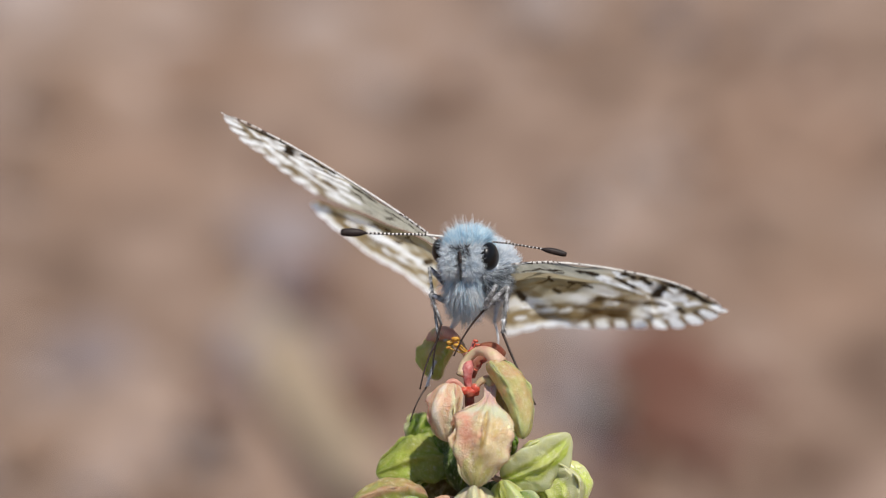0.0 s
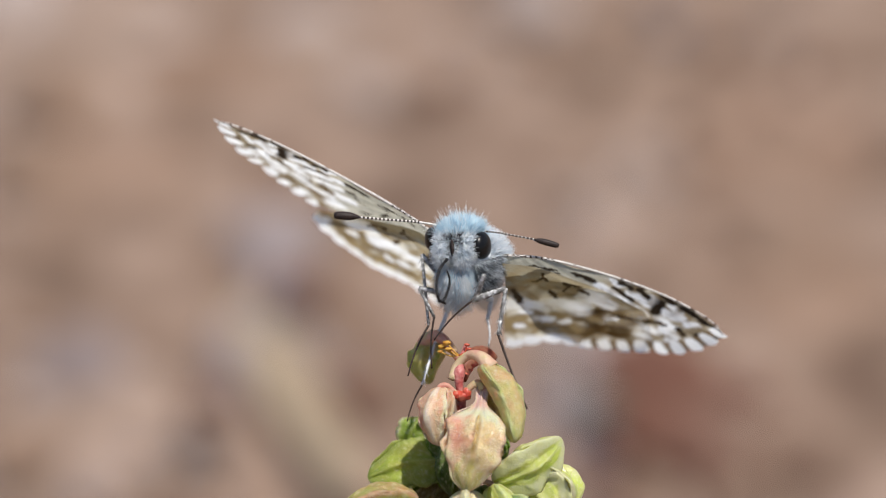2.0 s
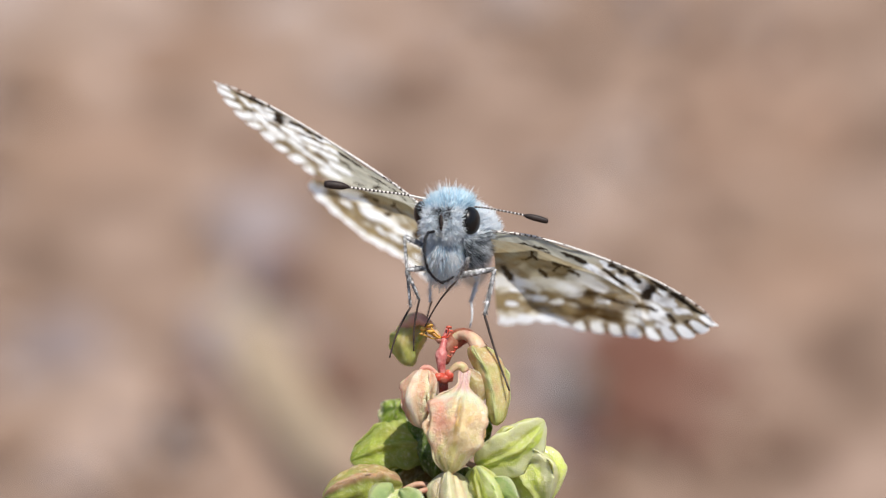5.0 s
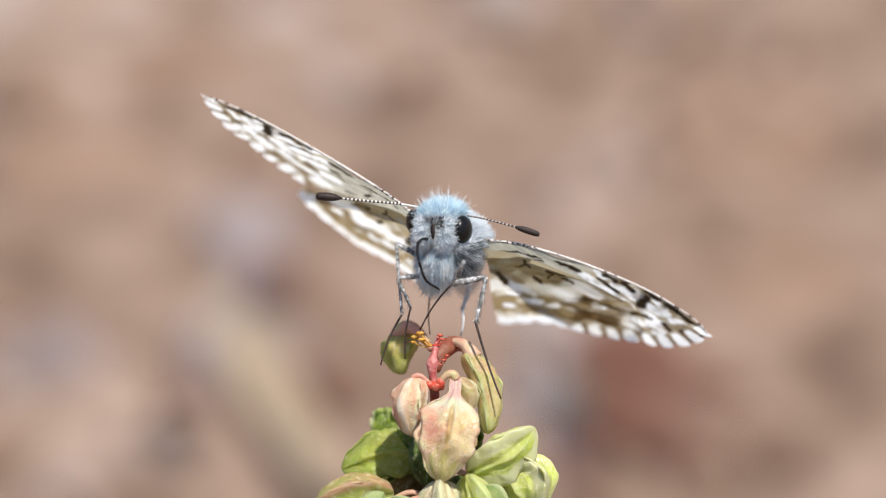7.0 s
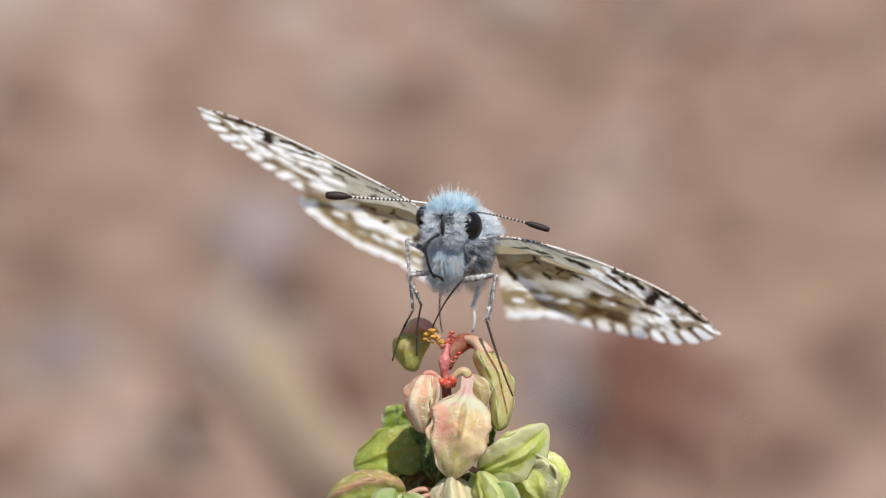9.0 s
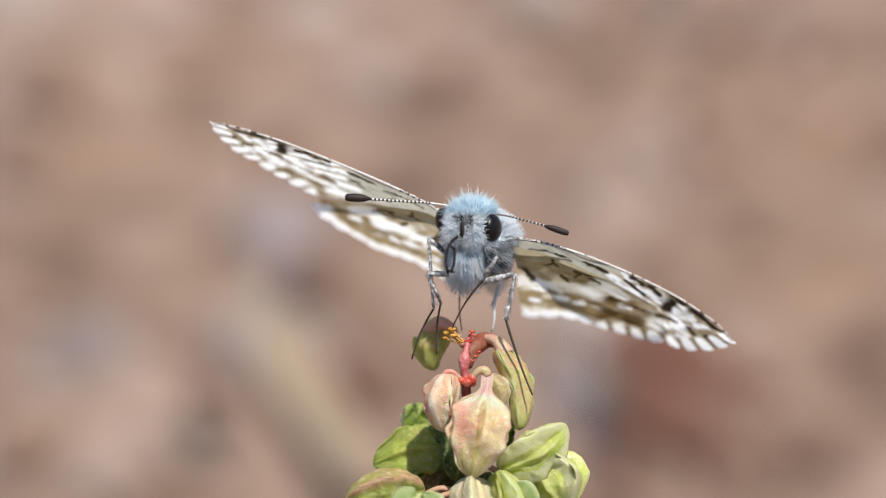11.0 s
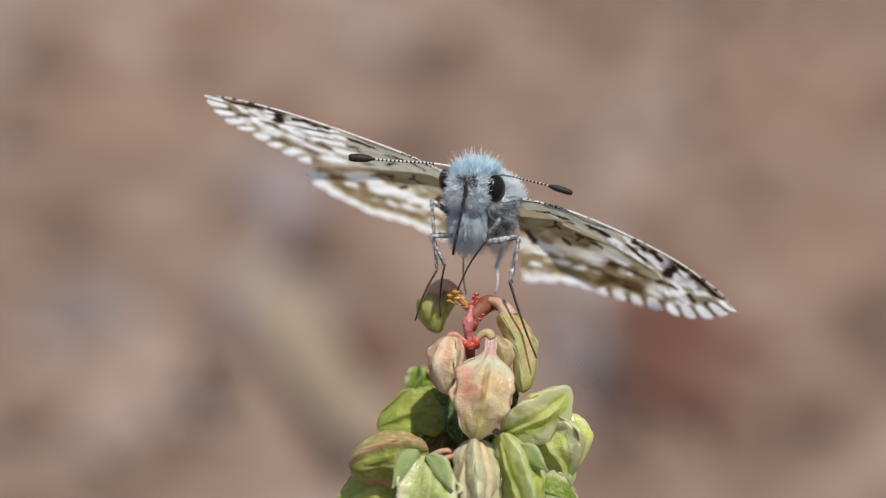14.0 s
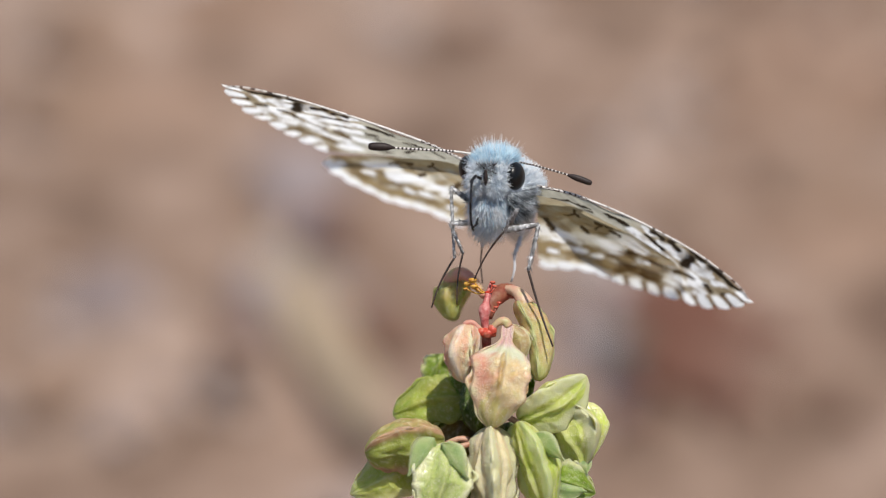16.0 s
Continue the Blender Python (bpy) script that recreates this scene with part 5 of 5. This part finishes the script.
def motions():
    walk(BUTTERFLY, [(t, MODEL @ frame_of(t)) for t, *_ in STATES])
    # wings: seconds and the three turns of each
    left_rows = ((0, -13.1, 34.1, -6.1), (0.5, -15.9, 34.0, -9.2), (1, -16.1, 33.8, -10.7), (1.5, -18.1, 30.5, -12.0), (2, -19.6, 29.1, -12.9),
                 (2.5, -22.1, 29.2, -15.1), (3, -23.2, 31.5, -16.8), (3.5, -24.4, 27.9, -15.7), (6, -18.6, 32.8, -14.7), (6.5, -19.0, 29.7, -13.9),
                 (7, -18.5, 28.8, -13.8), (7.5, -18.8, 25.6, -12.0), (8, -18.1, 25.2, -11.4), (8.5, -18.1, 25.0, -11.0), (11, -15.6, 21.0, -8.3),
                 (11.5, -15.6, 20.2, -7.5), (12, -15.7, 19.4, -7.1), (12.5, -15.7, 19.6, -6.7), (13, -15.5, 19.4, -6.3), (13.5, -15.7, 18.6, -6.0),
                 (14, -15.3, 17.9, -5.1), (14.5, -15.4, 17.9, -4.8), (15, -15.4, 17.5, -4.7), (15.5, -14.9, 16.7, -3.3), (16, -14.9, 16.9, -3.9))
    right_rows = ((0, -17.9, 12.5, 28.3), (0.5, -19.4, 16.6, 27.0), (1, -19.6, 16.0, 25.2), (1.5, -21.3, 18.0, 23.0), (2, -22.6, 19.7, 21.8),
                  (2.5, -25.3, 20.7, 20.3), (3, -26.6, 22.0, 19.5), (3.5, -27.1, 23.3, 18.4), (6, -19.3, 19.9, 18.5), (6.5, -18.7, 20.9, 17.6),
                  (7, -18.4, 21.2, 16.6), (7.5, -18.3, 21.9, 16.4), (8, -18.0, 21.1, 17.1), (8.5, -17.9, 21.3, 16.9), (11, -15.3, 23.3, 18.1),
                  (11.5, -15.2, 24.0, 17.8), (12, -15.8, 24.5, 17.7), (12.5, -16.0, 24.5, 18.3), (13, -15.9, 24.5, 18.7), (13.5, -16.1, 25.3, 17.9),
                  (14, -16.1, 25.2, 18.3), (14.5, -15.5, 25.2, 19.1), (15, -15.5, 25.4, 18.9), (15.5, -15.2, 25.3, 19.8), (16, -15.3, 25.8, 19.1))
    for sign, turns in ((-1, left_rows), (1, right_rows)):
        hinge, fore, hind = WINGS[sign]
        rows = [(t, pose(*hinge * U, rx, ry, rz)) for t, rx, ry, rz in turns]
        walk(fore, rows)
        # the hindwing lies in nearly the same plane, drawn forward on one side
        lag = pose(0, 0, -8 * U, 4, 0, -27) if sign > 0 else pose(0, 0, 0, -2, 0, 0)
        walk(hind, [(t, m @ lag) for t, m in rows])
    # the arched fruit sags as the load on the tip shifts
    heel = Matrix.Translation(Vector((99, 16, -96)) * U)
    high = Matrix.Translation(Vector((0, -70, 4)) * U) @ heel @ pose(0, 0, 0, 0, -8, 0) @ heel.inverted()
    walk(ARCHED, [(0.0, high), (3.7, high), (5.6, Matrix.Identity(4)), (16.0, Matrix.Identity(4))])
    # antennae: seconds and how far each is raised
    raised = (((0.0, 0.3), (1.0, 0.7), (1.5, 2.3), (2.0, 2.0), (2.5, 5.1), (3.0, 6.9), (3.5, 3.9), (6.0, 2.8), (6.5, -0.2), (7.0, 0.4), (7.5, -1.0), (8.5, -1.0), (11.0, -1.2), (12.0, -1.4), (13.0, 0.5), (14.0, -0.8), (16.0, -1.9)),
              ((0.0, 3.3), (1.0, 3.0), (2.0, 3.1), (2.5, 5.8), (3.0, 6.8), (3.5, 8.6), (6.0, 2.0), (7.0, 1.8), (7.5, 1.2), (8.0, 2.5), (8.5, 2.7), (11.0, 1.4), (12.0, 0.9), (12.5, 2.1), (13.5, 1.8), (14.0, 2.0), (15.0, 1.2), (16.0, 0.4)))
    for (shaft, base), rows, way in zip(FEELERS, raised, (1, -1)):
        root = Matrix.Translation(base * U)
        walk(shaft, [(t, root @ pose(0, 0, 0, 0, way * a, 0) @ root.inverted()) for t, a in rows])
    # legs: hip by the head, knee side, and where the foot holds on to the seed head
    stands = {"a": ((-82, 40, -46), (-0.75, 0.0, 0.65), ((0.0, (-88, 20, -6)), (0.5, (-86, 20, 8)), (1.0, (-94, 20, 24)), (16.0, (-98, 20, 34)))),
              "b": ((-72, 20, -84), (-1.0, -0.1, 0.35), ((0.0, (-66, 30, 20)), (0.6, (-60, 26, 24)), (1.0, (-52, 20, 38)), (16.0, (-53, 20, 40)))),
              "c": ((-14, -30, -88), (0.45, -0.5, 0.74), ((0.0, (-24, -6, 60)), (0.5, (-18, -6, 66)), (1.0, (-17, -6, 74)), (1.5, (-52, -6, 82)), (2.0, (-48, -6, 88)), (2.5, (-58, -6, 80)), (3.0, (-47, -6, 78)), (3.5, (-50, -16, 16)), (4.4, (-40, -10, 60)), (5.6, (-26, -6, 90)), (16.0, (-22, -6, 86)))),
              "d": ((-24, 20, -98), (0.8, -0.1, 0.6), ((0.0, (116, -30, -32)), (16.0, (117, -24, -32)))),
              "e": ((-60, 120, -96), (-0.1, 1.0, 0.2), ((0.0, (-106, 60, -64)), (3.5, (-94, 60, -64)), (4.5, (-50, 70, 40)), (5.6, (-8, 110, 84)), (16.0, (-8, 110, 80)))),
              "f": ((6, 110, -92), (0.5, 0.8, 0.2), ((0.0, (50, 110, 80)), (16.0, (44, 110, 84))))}
    times = [s[0] for s in STATES]
    for key, (hip, pole, feet) in stands.items():
        thigh_ob, shin_ob, toe_ob, (thigh, shin, toe) = LEGS[key]
        lower = math.hypot(shin + toe * 0.97, 0) * 0.985
        rows = ([], [], [])
        for t in times:
            k = [f[0] for f in feet]
            foot = Vector([float(np.interp(t, k, [f[1][i] for f in feet])) for i in range(3)])
            foot = (frame_of(t).inverted() @ (foot * U)) / U
            h = Vector(hip)
            way = foot - h
            dist = min(way.length, (thigh + lower) * 0.995)
            dist = max(dist, abs(thigh - lower) * 1.01)
            way.normalize()
            side = Vector(pole) - way * Vector(pole).dot(way)
            side.normalize()
            along = (thigh ** 2 + dist ** 2 - lower ** 2) / (2 * dist)
            knee = h + way * along + side * math.sqrt(max(0.0, thigh ** 2 - along ** 2))
            end = h + way * dist
            line = (end - knee).normalized()
            out = (side - line * side.dot(line)).normalized()
            span = (end - knee).length
            al = (shin ** 2 + span ** 2 - toe ** 2) / (2 * span)
            ankle = knee + line * al - out * math.sqrt(max(0.0, shin ** 2 - al ** 2))
            rows[0].append((t, h, knee - h))
            rows[1].append((t, knee, ankle - knee))
            rows[2].append((t, ankle, end - ankle))
        for ob, r in zip((thigh_ob, shin_ob, toe_ob), rows):
            walk(ob, swing(r))
    count = len(LINKS)
    shapes = {t: stretched(p, 17.0, count) for t, p in SIPS.items()}
    for k, ob in enumerate(LINKS):
        walk(ob, swing([(t, s[k], s[k + 1] - s[k]) for t, s in shapes.items()]))


motions()
